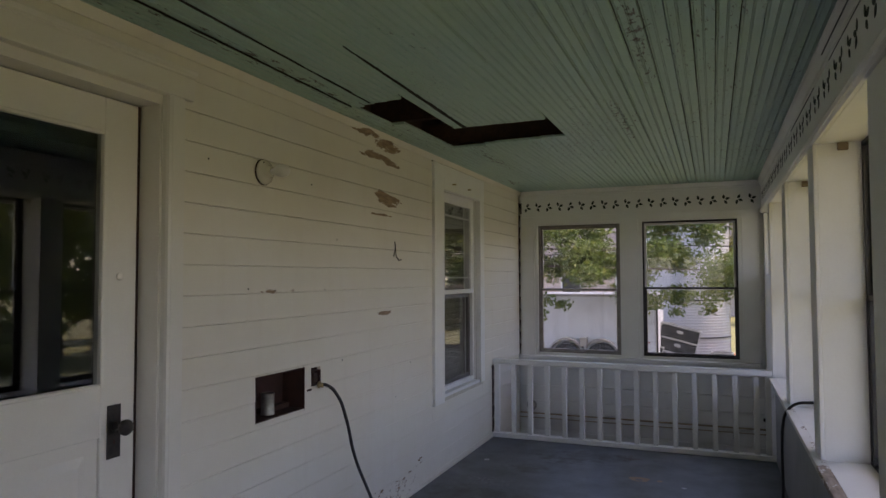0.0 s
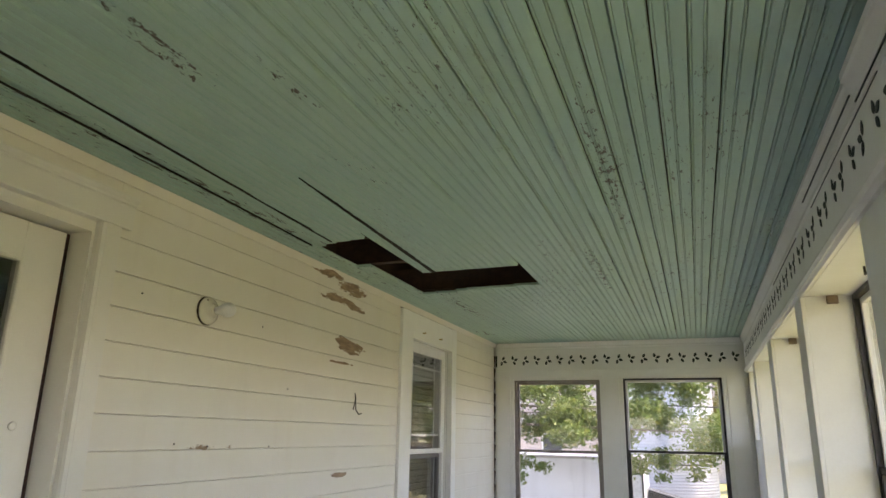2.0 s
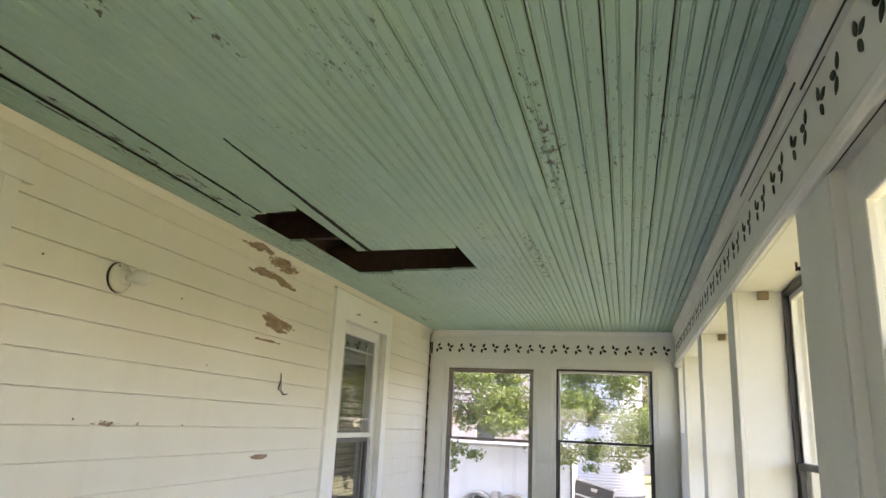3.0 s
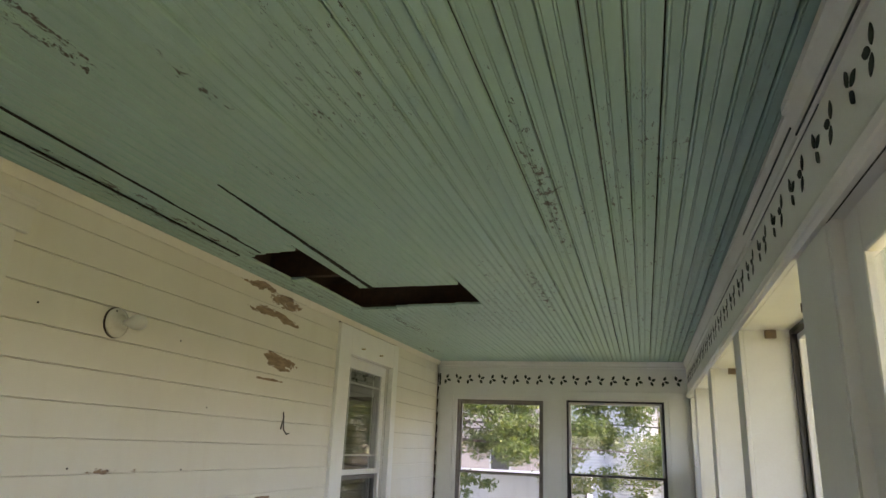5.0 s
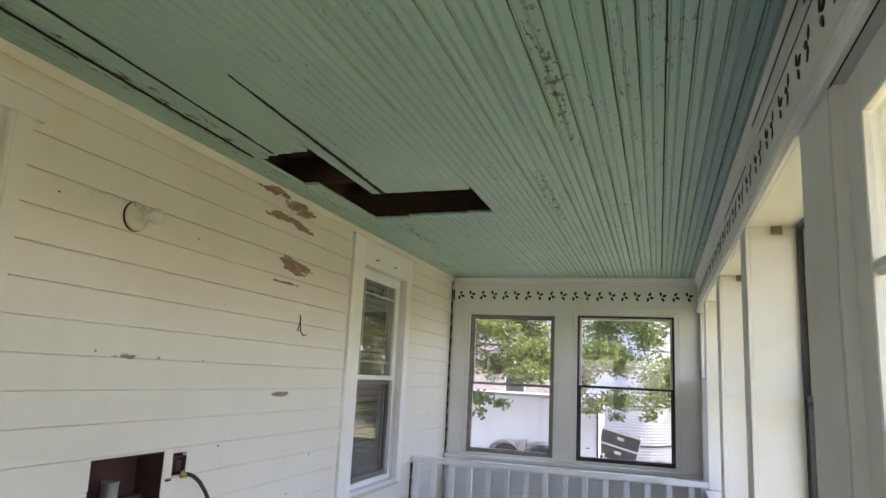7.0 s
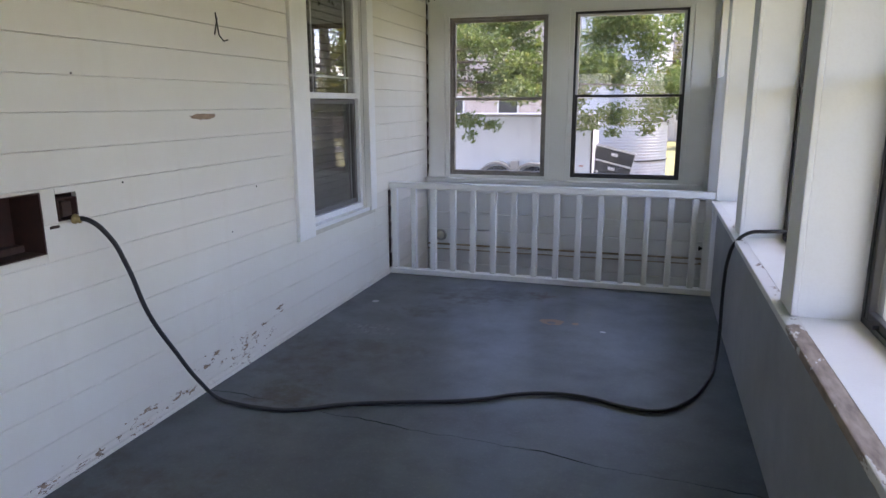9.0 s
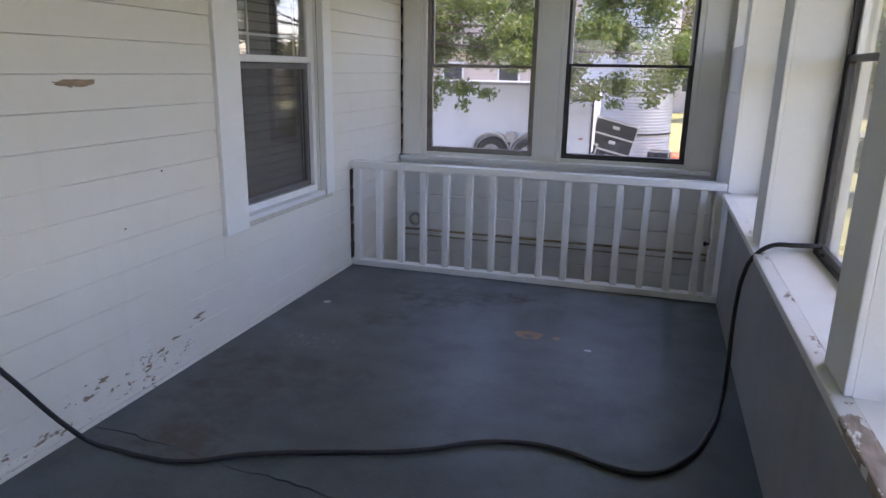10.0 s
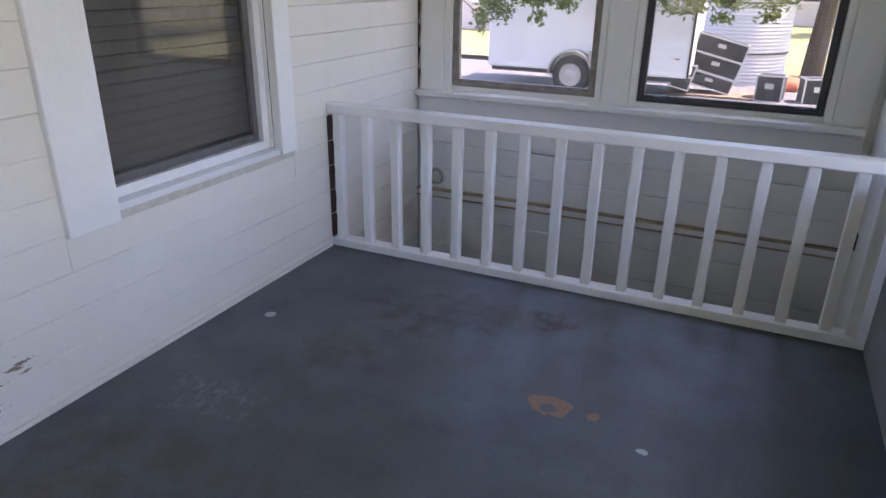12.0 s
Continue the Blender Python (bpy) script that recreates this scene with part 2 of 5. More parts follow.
def floor_paint():
    k = Nodes("floor_paint")
    big, mid, fine = k.noise(0.9, 5, 0.6), k.noise(4.5, 6, 0.65), k.noise(70, 4, 0.65)
    col = k.mix(k.ramp(big, 0.35, 0.7), (0.064, 0.077, 0.083), (0.092, 0.110, 0.116))
    col = k.mix(k.math("MULTIPLY", k.ramp(mid, 0.44, 0.70), 0.55), col, (0.046, 0.046, 0.046))
    col = k.mix(k.math("MULTIPLY", k.ramp(k.noise(2.1, 5, 0.6), 0.5, 0.75), 0.35), col, (0.15, 0.185, 0.21))
    col = k.mix(k.math("MULTIPLY", k.ramp(fine, 0.55, 0.75), 0.25), col, (0.23, 0.24, 0.25))
    dust = k.ramp(k.math("ADD", k.spot(0, 1, 0.36, 5.06, 0.26, 0.17), k.math("MULTIPLY", k.math("SUBTRACT", k.noise(9, 6, 0.7), 0.55), 4)), 0.3, 1.3)
    col = k.mix(k.math("MULTIPLY", k.math("MULTIPLY", dust, k.ramp(k.noise(30, 5, 0.7, k.where((1.3, 0.6, 1))), 0.40, 0.70)), 0.7), col, (0.36, 0.37, 0.38))
    dirt = k.ramp(k.math("ADD", k.spot(0, 1, 0.3713, 4.1201, 0.22, 0.22), k.math("MULTIPLY", k.math("SUBTRACT", k.noise(11, 6, 0.7), 0.5), 4)), 0.3, 1.2)
    dirt = k.math("MAXIMUM", dirt, k.ramp(k.math("ADD", k.spot(0, 1, 0.7711, 5.7745, 0.40, 0.20), k.math("MULTIPLY", k.math("SUBTRACT", k.noise(9, 6, 0.7), 0.55), 4)), 0.4, 1.4))
    dirt = k.math("MAXIMUM", dirt, k.ramp(k.math("ADD", k.spot(0, 1, 0.3098, 3.1594, 0.55, 0.6), k.math("MULTIPLY", k.math("SUBTRACT", k.noise(7, 6, 0.7), 0.55), 4)), 0.4, 1.4))
    for cx, cy, rx, ry in ((0.25, 4.55, 0.30, 0.45), (0.55, 4.75, 0.30, 0.18), (0.55, 5.45, 0.22, 0.16), (0.95, 5.95, 0.5, 0.14)):
        dirt = k.math("MAXIMUM", dirt, k.ramp(k.math("ADD", k.spot(0, 1, cx, cy, rx, ry), k.math("MULTIPLY", k.math("SUBTRACT", k.noise(8, 6, 0.7), 0.5), 4)), 0.3, 1.6))
    col = k.mix(k.math("MULTIPLY", dirt, 0.75), col, (0.085, 0.066, 0.048))
    wobble = k.math("MULTIPLY", k.math("SUBTRACT", k.noise(10, 5, 0.65), 0.5), 3.0)
    disc = k.math("ADD", k.spot(0, 1, 1.3502, 5.4611, 0.072, 0.056), wobble)
    inner = k.math("ADD", k.spot(0, 1, 1.3461, 5.4435, 0.030, 0.026), k.math("MULTIPLY", wobble, 0.7))
    rust = k.math("SUBTRACT", k.ramp(disc, 0.0, 0.15), k.math("MULTIPLY", k.ramp(inner, 0.1, 0.4), 0.85))
    rust = k.math("MAXIMUM", rust, k.ramp(k.math("ADD", k.spot(0, 1, 1.4835, 5.4611, 0.034, 0.028), wobble), 0.2, 0.4))
    col = k.mix(k.math("MULTIPLY", rust, 0.7), col, (0.33, 0.16, 0.05))
    brown = k.ramp(k.math("ADD", k.spot(0, 1, 1.2271, 5.998, 0.13, 0.10), k.math("MULTIPLY", k.math("SUBTRACT", k.noise(16, 6, 0.72), 0.55), 7)), 0.3, 0.6)
    col = k.mix(k.math("MULTIPLY", brown, 0.75), col, (0.075, 0.045, 0.035))
    chip = k.ramp(k.math("ADD", k.spot(0, 1, 0.191, 5.5614, 0.026, 0.026), wobble), 0.3, 0.4)
    chip = k.math("MAXIMUM", chip, k.ramp(k.math("ADD", k.spot(0, 1, 1.6476, 5.3608, 0.022, 0.02), wobble), 0.3, 0.4))
    chip = k.math("MAXIMUM", chip, k.ramp(k.noise(19, 5, 0.7), 0.745, 0.755))
    col = k.mix(chip, col, (0.42, 0.43, 0.43))
    specks = k.ramp(k.noise(33, 5, 0.74), 0.685, 0.71)
    col = k.mix(k.math("MULTIPLY", specks, 0.8), col, (0.03, 0.028, 0.025))
    k.bump(k.math("ADD", k.math("MULTIPLY", fine, 0.5), mid), 0.25, 0.002)
    return k.done(col, k.math("ADD", k.ramp(mid, 0.3, 0.75, 0.36, 0.50), k.math("MULTIPLY", dirt, 0.25)))


CEILING = ceiling_paint()
FLOOR = floor_paint()


def plain(name, colour, other, scale=8.0, rough=0.6, metal=0.0, stretch=(1, 1, 1), bump=0.3, depth=0.003):
    k = Nodes(name)
    n, f = k.noise(scale, 6, 0.65, k.where(stretch)), k.noise(scale * 7, 4, 0.6, k.where(stretch))
    col = k.mix(k.ramp(n, 0.3, 0.7), colour, other)
    col = k.mix(k.math("MULTIPLY", k.ramp(f, 0.4, 0.75), 0.3), col, other)
    k.bump(k.math("ADD", n, k.math("MULTIPLY", f, 0.4)), bump, depth)
    return k.done(col, rough, metal)


CONCRETE = plain("old_concrete", (0.30, 0.29, 0.27), (0.20, 0.19, 0.18), 5, 0.85)
OLDWOOD = plain("old_bare_wood", (0.075, 0.038, 0.025), (0.035, 0.02, 0.015), 9, 0.8, stretch=(3, 0.5, 3))
BLACKFRAME = plain("black_window_frame", (0.022, 0.022, 0.024), (0.04, 0.04, 0.042), 12, 0.4)
ALUMINIUM = plain("weathered_aluminium", (0.52, 0.52, 0.51), (0.36, 0.35, 0.33), 14, 0.42, 0.7)
TARNISHED = plain("tarnished_aluminium", (0.36, 0.34, 0.31), (0.20, 0.175, 0.15), 16, 0.5, 0.55)
VINYL = plain("white_vinyl", (0.78, 0.78, 0.77), (0.70, 0.70, 0.69), 9, 0.35, bump=0.1)
CORD = plain("black_rubber", (0.014, 0.014, 0.016), (0.03, 0.03, 0.03), 30, 0.45)
IRON = plain("black_iron", (0.018, 0.017, 0.017), (0.045, 0.04, 0.038), 40, 0.5, 0.4)
BRASS = plain("dull_brass", (0.55, 0.43, 0.20), (0.36, 0.28, 0.14), 40, 0.4, 0.9)
RUSTY = plain("rusty_red_box", (0.06, 0.020, 0.013), (0.025, 0.012, 0.009), 11, 0.8)
CAN = plain("dull_tin", (0.40, 0.40, 0.38), (0.22, 0.21, 0.19), 20, 0.5, 0.6)
PORCELAIN = plain("porcelain", (0.72, 0.70, 0.62), (0.62, 0.58, 0.48), 20, 0.2, bump=0.05)
STENCIL = plain("stencil_green", (0.012, 0.020, 0.013), (0.028, 0.040, 0.028), 60, 0.7)
RUSTSTRIP = plain("stained_ledge_paint", (0.44, 0.36, 0.24), (0.30, 0.20, 0.11), 18, 0.6)
SILLSTAIN = plain("stained_sill_paint", (0.62, 0.59, 0.50), (0.48, 0.44, 0.34), 22, 0.55)
# Near-black wall colour puts the unlit room's shade into the shell.
DARKROOM = plain("dark_room_shade", (0.10, 0.09, 0.08), (0.07, 0.06, 0.055), 4, 0.9)
BLIND = plain("brown_blind", (0.34, 0.30, 0.265), (0.24, 0.21, 0.18), 20, 0.5)
GRASS = plain("lawn", (0.27, 0.255, 0.10), (0.20, 0.20, 0.07), 0.9, 0.9, bump=0.6, depth=0.03)
GRAVEL = plain("gravel_drive", (0.17, 0.165, 0.16), (0.11, 0.105, 0.10), 3, 0.9, bump=0.6, depth=0.02)
TRAILERSKIN = plain("white_trailer_skin", (0.76, 0.78, 0.80), (0.69, 0.71, 0.73), 2, 0.3, bump=0.05)
GALVANISED = plain("galvanised_steel", (0.60, 0.61, 0.62), (0.50, 0.51, 0.52), 1.5, 0.5, 0.25)
CASEBLACK = plain("black_case_laminate", (0.016, 0.016, 0.018), (0.035, 0.034, 0.032), 8, 0.55)
CASEEDGE = plain("case_aluminium", (0.62, 0.62, 0.62), (0.48, 0.48, 0.48), 20, 0.35, 0.7)
TYRE = plain("tyre_rubber", (0.02, 0.02, 0.02), (0.04, 0.04, 0.04), 20, 0.8)
BARK = plain("bark", (0.16, 0.115, 0.08), (0.07, 0.05, 0.04), 7, 0.95, stretch=(3, 3, 0.6), bump=0.9, depth=0.03)
HOUSESIDE = plain("far_siding", (0.66, 0.63, 0.60), (0.58, 0.55, 0.53), 2, 0.7)
ROOFING = plain("far_shingles", (0.12, 0.11, 0.105), (0.08, 0.075, 0.07), 6, 0.9)
TARP = plain("orange_cloth", (0.55, 0.16, 0.07), (0.40, 0.10, 0.05), 9, 0.8)
FENCEWOOD = plain("fence_wood", (0.30, 0.22, 0.15), (0.20, 0.15, 0.11), 4, 0.9)


def leaf_material(name, a, b, c):
    k = Nodes(name)
    isl = k.geo.outputs["Random Per Island"]
    col = k.mix(k.ramp(isl, 0.0, 0.7), a, b)
    col = k.mix(k.ramp(isl, 0.75, 1.0), col, c)
    m = k.done(col, 0.5)
    tr = k.t.nodes.new("ShaderNodeBsdfTranslucent")
    k.t.links.new(col, tr.inputs[0])
    mixer = k.t.nodes.new("ShaderNodeMixShader")
    mixer.inputs[0].default_value = 0.45
    k.t.links.new(k.b.outputs[0], mixer.inputs[1])
    k.t.links.new(tr.outputs[0], mixer.inputs[2])
    k.t.links.new(mixer.outputs[0], k.t.nodes["Material Output"].inputs[0])
    return m


LEAF = leaf_material("green_leaf", (0.095, 0.15, 0.035), (0.145, 0.205, 0.045), (0.27, 0.28, 0.06))
LEAFGOLD = leaf_material("yellow_green_leaf", (0.14, 0.16, 0.03), (0.24, 0.22, 0.045), (0.09, 0.13, 0.03))


def glass(name="window_glass", tint=(0.95, 0.97, 0.96, 1), dust=0.0, gloss_gain=0.9, gloss_base=0.045, grain=26):
    """Thin clear glass: light passes straight through, with a mirror gloss that grows towards grazing angles."""
    k = Nodes(name)
    t = k.t
    t.nodes.remove(k.b)
    clear, gloss, mixer, fres = (t.nodes.new(n) for n in ("ShaderNodeBsdfTransparent", "ShaderNodeBsdfGlossy", "ShaderNodeMixShader", "ShaderNodeLayerWeight"))
    clear.inputs[0].default_value = tint
    gloss.inputs["Roughness"].default_value = 0.01
    fres.inputs["Blend"].default_value = 0.5
    t.links.new(k.math("MULTIPLY_ADD", k.math("POWER", fres.outputs["Facing"], 4.0), gloss_gain, gloss_base), mixer.inputs[0])
    film, veil = t.nodes.new("ShaderNodeBsdfDiffuse"), t.nodes.new("ShaderNodeMixShader")
    film.inputs[0].default_value = (0.7, 0.68, 0.62, 1)
    speckle = k.noise(grain, 5, 0.6)
    t.links.new(k.ramp(speckle, 0.3, 0.8, dust * 0.3, dust * 1.6), veil.inputs[0])
    t.links.new(clear.outputs[0], veil.inputs[1])
    t.links.new(film.outputs[0], veil.inputs[2])
    t.links.new(veil.outputs[0], mixer.inputs[1])
    t.links.new(gloss.outputs[0], mixer.inputs[2])
    t.links.new(mixer.outputs[0], t.nodes["Material Output"].inputs[0])
    return k.m


GLASS = glass()
INSULATED = glass("double_glazing", (0.80, 0.82, 0.81, 1), 0.0, 1.3, 0.14)
DOORGLASS = glass("door_glass", (0.85, 0.87, 0.86, 1), 0.0, 1.0, 0.075)
SCREENED = glass("screened_glass", (0.72, 0.73, 0.72, 1), 0.04, 0.8, 0.045)
HAZY = glass("hazy_window_glass", (0.94, 0.96, 0.97, 1), 0.055, grain=2.5)
DUSTY = glass("dusty_window_glass", (0.93, 0.95, 0.95, 1), 0.05)


# ---- the setting ----
Y0, Y1 = -1.6, 7.24          # back and far walls
TOP = 2.30                 # ceiling
DOOR = (1.535, 2.406, 0.0, 2.096)
HWIN = (5.11, 5.925, 0.545, 2.07)
HOLE = (2.95, 3.33, 0.785, 0.985)
BOX = (3.385, 3.468, 0.882, 0.972)
OPEN_LEFT = [DOOR, HWIN, HOLE, BOX]


def cut(y0, y1, z0, z1, holes):
    """The rectangles left of a wall when the openings (y0, y1, z0, z1) are cut from it."""
    zs = sorted({z0, z1, *(min(max(h[k], z0), z1) for h in holes for k in (2, 3))})
    for a, b in zip(zs, zs[1:]):
        y = y0
        for h in sorted(h for h in holes if h[2] < b - 1e-5 and h[3] > a + 1e-5 and h[1] > y0 and h[0] < y1):
            if h[0] > y + 1e-5:
                yield y, h[0], a, b
            y = max(y, h[1])
        if y < y1 - 1e-5:
            yield y, y1, a, b


def wall_x(name, x0, x1, y0, y1, z0, z1, holes, material, label):
    bm = bmesh.new()
    for a, b, c, d in cut(y0, y1, z0, z1, holes):
        box(bm, x0, x1, a, b, c, d)
    return tagged(part(name, bm, material), label, "wall", kind="structure")


def wall_y(name, y0, y1, x0, x1, z0, z1, holes, material, label):
    bm = bmesh.new()
    for a, b, c, d in cut(x0, x1, z0, z1, holes):
        box(bm, a, b, y0, y1, c, d)
    return tagged(part(name, bm, material), label, "wall", kind="structure")


wall_house = wall_x("wall_house", -0.14, -0.021, Y0, Y1 + 0.1, -1.2, 2.79, OPEN_LEFT, OLDWOOD, "house wall clad in cream painted boards with peeling patches")
FAR_A, FAR_B = (0.197, 1.012, 0.66, 1.945), (1.222, 2.068, 0.66, 1.955)
wall_far = wall_y("wall_far", 7.245, 7.38, -0.02, 2.60, -1.2, 2.6, [FAR_A, FAR_B], TRIM, "white painted porch end wall with two windows")
POSTS = ((3.80, 3.97), (5.05, 5.24), (6.29, 6.46))
# The last bay is an unseen window added to brighten the near end.
BAYS = [(2.77, 3.80, 0.64, 1.99), (3.97, 5.05, 0.64, 1.99), (5.24, 6.29, 0.64, 1.99), (6.46, 7.15, 1.43, 1.99), (0.06, 1.25, 0.64, 1.99)]
DOOR2 = (1.46, 2.46, 0.03, 1.995)
wall_right = wall_x("wall_right", 2.285, 2.535, Y0, 7.245, -1.2, 2.6, BAYS + [DOOR2], TRIM, "deep white painted porch wall with a row of windows")
# Unseen back windows, invented to brighten the porch from behind.
ADDED_BACK = [(0.15, 1.05, 0.66, 1.90), (1.20, 2.10, 0.66, 1.90)]
wall_back = wall_y("wall_back", Y0 - 0.12, Y0, -0.02, 2.285, -0.2, 2.6, ADDED_BACK, TRIM, "plain unseen back wall with two windows added for light")



def jagged_floor():
    bm = bmesh.new()
    rnd = random.Random(5)
    xs = [2.30 * i / 60 for i in range(61)]
    line, y = [], 4.06
    for x in xs:
        y += rnd.uniform(-0.012, 0.012)
        y += (4.06 - 0.09 * x - y) * 0.25
        line.append((x, y))
    gap = [0.0012 + 0.003 * max(0, math.sin(i * 0.35)) for i in range(61)]
    near = [(x, y - g) for (x, y), g in zip(line, gap)]
    farl = [(x, y + g) for (x, y), g in zip(line, gap)]
    prism(bm, [(0.0, Y0), (2.30, Y0)] + near[::-1], 2, -0.16, 0.0)
    prism(bm, farl + [(2.30, 6.36), (0.0, 6.36)], 2, -0.16, 0.0)
    box(bm, 0.0, 2.30, Y0, 6.36, -0.3, -0.161)
    bmesh.ops.recalc_face_normals(bm, faces=bm.faces)
    return bm


floor = tagged(part("floor", jagged_floor(), FLOOR), "worn blue-grey painted concrete porch floor with a crack and stains", "floor", kind="structure")
well = tagged(block("floor_stairwell", (-0.02, 2.285, 6.36, 7.245, -1.3, -0.70), CONCRETE), "dim concrete floor of the stairwell below the railing", "floor", kind="structure")
tagged(block("wall_stairwell", (0.0, 2.285, 6.28, 6.359, -0.70, -0.301), CONCRETE), "bare concrete face under the porch floor", "wall", kind="structure")


def beadboards():
    """Beadboard: boards along y, each with an edge bead and a centre bead; broken off round the hole."""
    bm = bmesh.new()
    rnd = random.Random(11)
    w, n = 0.0785, 30
    for i in range(n):
        x0 = 0.0 + i * w
        x1 = min(x0 + w, 2.285)
        if x0 > 2.27:
            break
        cx = (x0 + x1) / 2
        spans = [(Y0, Y1)]
        if 0.22 < cx < 0.51:
            a = 3.45 + rnd.uniform(-0.03, 0.03)
            spans = [(Y0, a), (4.735 - (cx - 0.25) * 0.15 + rnd.uniform(-0.025, 0.03), Y1)]
        elif 0.51 <= cx < 1.0:
            spans = [(Y0, 4.14 - (cx - 0.55) * 0.04), (4.70 - (cx - 0.5) * 0.10 + rnd.uniform(-0.008, 0.01), Y1)]
        elif 0.14 < cx <= 0.22:
            spans = [(Y0, 3.50), (3.97, Y1)]
        sag = 0.0
        for a, b in spans:
            if i == 7 and a < 2 and b < 4:
                cuts_at = [2.68]
            else:
                cuts_at = [rnd.uniform(a + 0.6, b - 0.6)] if b - a > 2.5 and rnd.random() < 0.45 else []
            cuts = [a] + cuts_at + [b]
            for c, d in zip(cuts, cuts[1:]):
                dz = rnd.uniform(-0.0012, 0.0012)
                gap = 0.0012 + (0.002 if i in (2, 4, 7) and c < 3 else 0.0) + max(0.0, rnd.uniform(-0.003, 0.0028))
                e = x0 + gap
                prof = [(e, 0.014), (e, 0.004), (e + 0.002, 0.0), (e + 0.0045, -0.0016), (e + 0.0075, 0.0), (e + 0.0086, 0.0045), (e + 0.010, 0.0),
                        (cx - 0.0050, 0.0), (cx - 0.0036, 0.0045), (cx - 0.0024, 0.0), (cx, -0.0014), (cx + 0.0024, 0.0), (cx + 0.0036, 0.0045), (cx + 0.0050, 0.0),
                        (x1 - 0.003, 0.0), (x1 - 0.0006, 0.004), (x1 - 0.0006, 0.014)]
                lo = [bm.verts.new((x, c + 0.0008, TOP + z + dz)) for x, z in prof]
                droop = -0.015 if (d < 3.9 and 0.22 < cx < 0.60) else (-0.012 if d < 4.3 else 0.0)
                hi = [bm.verts.new((x, d - 0.0008, TOP + z + dz + droop)) for x, z in prof]
                m = len(prof)
                bm.faces.new(lo)
                bm.faces.new(hi[::-1])
                for q in range(m):
                    bm.faces.new((lo[q], hi[q], hi[(q + 1) % m], lo[(q + 1) % m]))
    bmesh.ops.recalc_face_normals(bm, faces=bm.faces)
    return bm


ceiling = tagged(part("ceiling", beadboards(), CEILING), "green painted beadboard porch ceiling, broken open near the house wall", "ceiling", kind="structure")

# dark strips just under sagging ceiling boards, painting in the shade of open cracks
def crack(xa, ya, sa, xb, yb, sb, w, seed):
    bm = bmesh.new()
    rnd = random.Random(seed)
    n = 40
    left, right = [], []
    for i in range(n + 1):
        f = i / n
        x, y, z = xa + (xb - xa) * f, ya + (yb - ya) * f, TOP - 0.0035 - sa - (sb - sa) * f
        h = w * (0.30 + 0.70 * min(1.0, f * 1.6)) * rnd.uniform(0.55, 1.0)
        mid = x + rnd.uniform(-0.0012, 0.0012)
        left.append((bm.verts.new((mid - h / 2, y, z)), bm.verts.new((mid - h / 2, y, z + 0.006))))
        right.append((bm.verts.new((mid + h / 2, y, z)), bm.verts.new((mid + h / 2, y, z + 0.006))))
    for i in range(n):
        for a, b in ((left[i][0], right[i][0]), (right[i][1], left[i][1]), (left[i][1], left[i][0]), (right[i][0], right[i][1])):
            side = {left[i][0]: left[i + 1][0], left[i][1]: left[i + 1][1], right[i][0]: right[i + 1][0], right[i][1]: right[i + 1][1]}
            bm.faces.new((a, b, side[b], side[a]))
    bmesh.ops.recalc_face_normals(bm, faces=bm.faces)
    return tagged(part("trim_crack", bm, CRACK), "dark strip painted in for the shade of a crack between ceiling boards", "crack", kind="structure")


crack(0.380, 0.5, 0.006, 0.302, 3.43, 0.015, 0.011, 1)
crack(0.228, 1.0, 0.0085, 0.180, 3.46, 0.015, 0.008, 2)
crack(0.588, 2.69, 0.009, 0.541, 4.135, 0.013, 0.022, 3)

# roof space over the ceiling, with joists
tagged(block("roof_deck", (-0.3, 3.20, Y0 - 0.3, 7.74, 2.66, 2.74), OLDWOOD), "dark boards of the roof space seen through the ceiling hole", "roof", kind="structure")
for y in (-0.9, -0.2, 0.5, 1.2, 1.9, 2.6, 3.38, 4.06, 4.80, 5.5, 6.2, 6.9):
    tagged(block("ceiling_joist", (-0.02, 2.285, y - 0.022, y + 0.022, 2.338, 2.48), OLDWOOD), "dark old wooden joist over the ceiling boards", "joist", group="ceiling joists")

# boards of the house wall
PITCH = 0.1193
rnd = random.Random(3)
row = 0
z = 1.712 - 15 * PITCH
HOLES_BOARD = [(4.925, 6.03, 0.507, 3.0), HOLE, BOX, (1.40, 2.489, -1.0, 2.21)]
while z < TOP:
    a, b = max(z, -0.02), min(z + PITCH, TOP + 0.02)
    proud = rnd.uniform(-0.0012, 0.0012)
    gap_row = rnd.uniform(0.0001, 0.0010)
    pieces, y = [], Y0
    for h in sorted(h for h in HOLES_BOARD if h[2] < b - 0.004 and h[3] > a + 0.004):
        if h[0] > y:
            pieces.append((y, h[0], a, b))
        if h[2] > a + 0.004:
            pieces.append((h[0], h[1], a, h[2]))
        if h[3] < b - 0.004:
            pieces.append((h[0], h[1], h[3], b))
        y = h[1]
    pieces.append((y, 7.212, a, b))
    for y0, y1, c, d in pieces:
        joints = [y0]
        while y1 - joints[-1] > 7.5:
            joints.append(joints[-1] + rnd.uniform(2.2, 3.6))
        joints.append(y1)
        for p, q in zip(joints, joints[1:]):
            bm = bmesh.new()
            f, lap = 0.0003 + gap_row, 0.0022
            outline = [(-0.02, c + f * 0.4), (-0.0034 + proud, c + f * 0.4), (0.0005 + proud, c + f + 0.0016), (-0.0008 + proud - lap * 0.4, d - f - 0.003), (-0.0055 + proud, d - f * 0.4), (-0.02, d - f * 0.4)]
            prism(bm, outline, 1, p + 0.0007, q - 0.0007)
            part("board", bm, SIDING, wall_house)
    z += PITCH
    row += 1
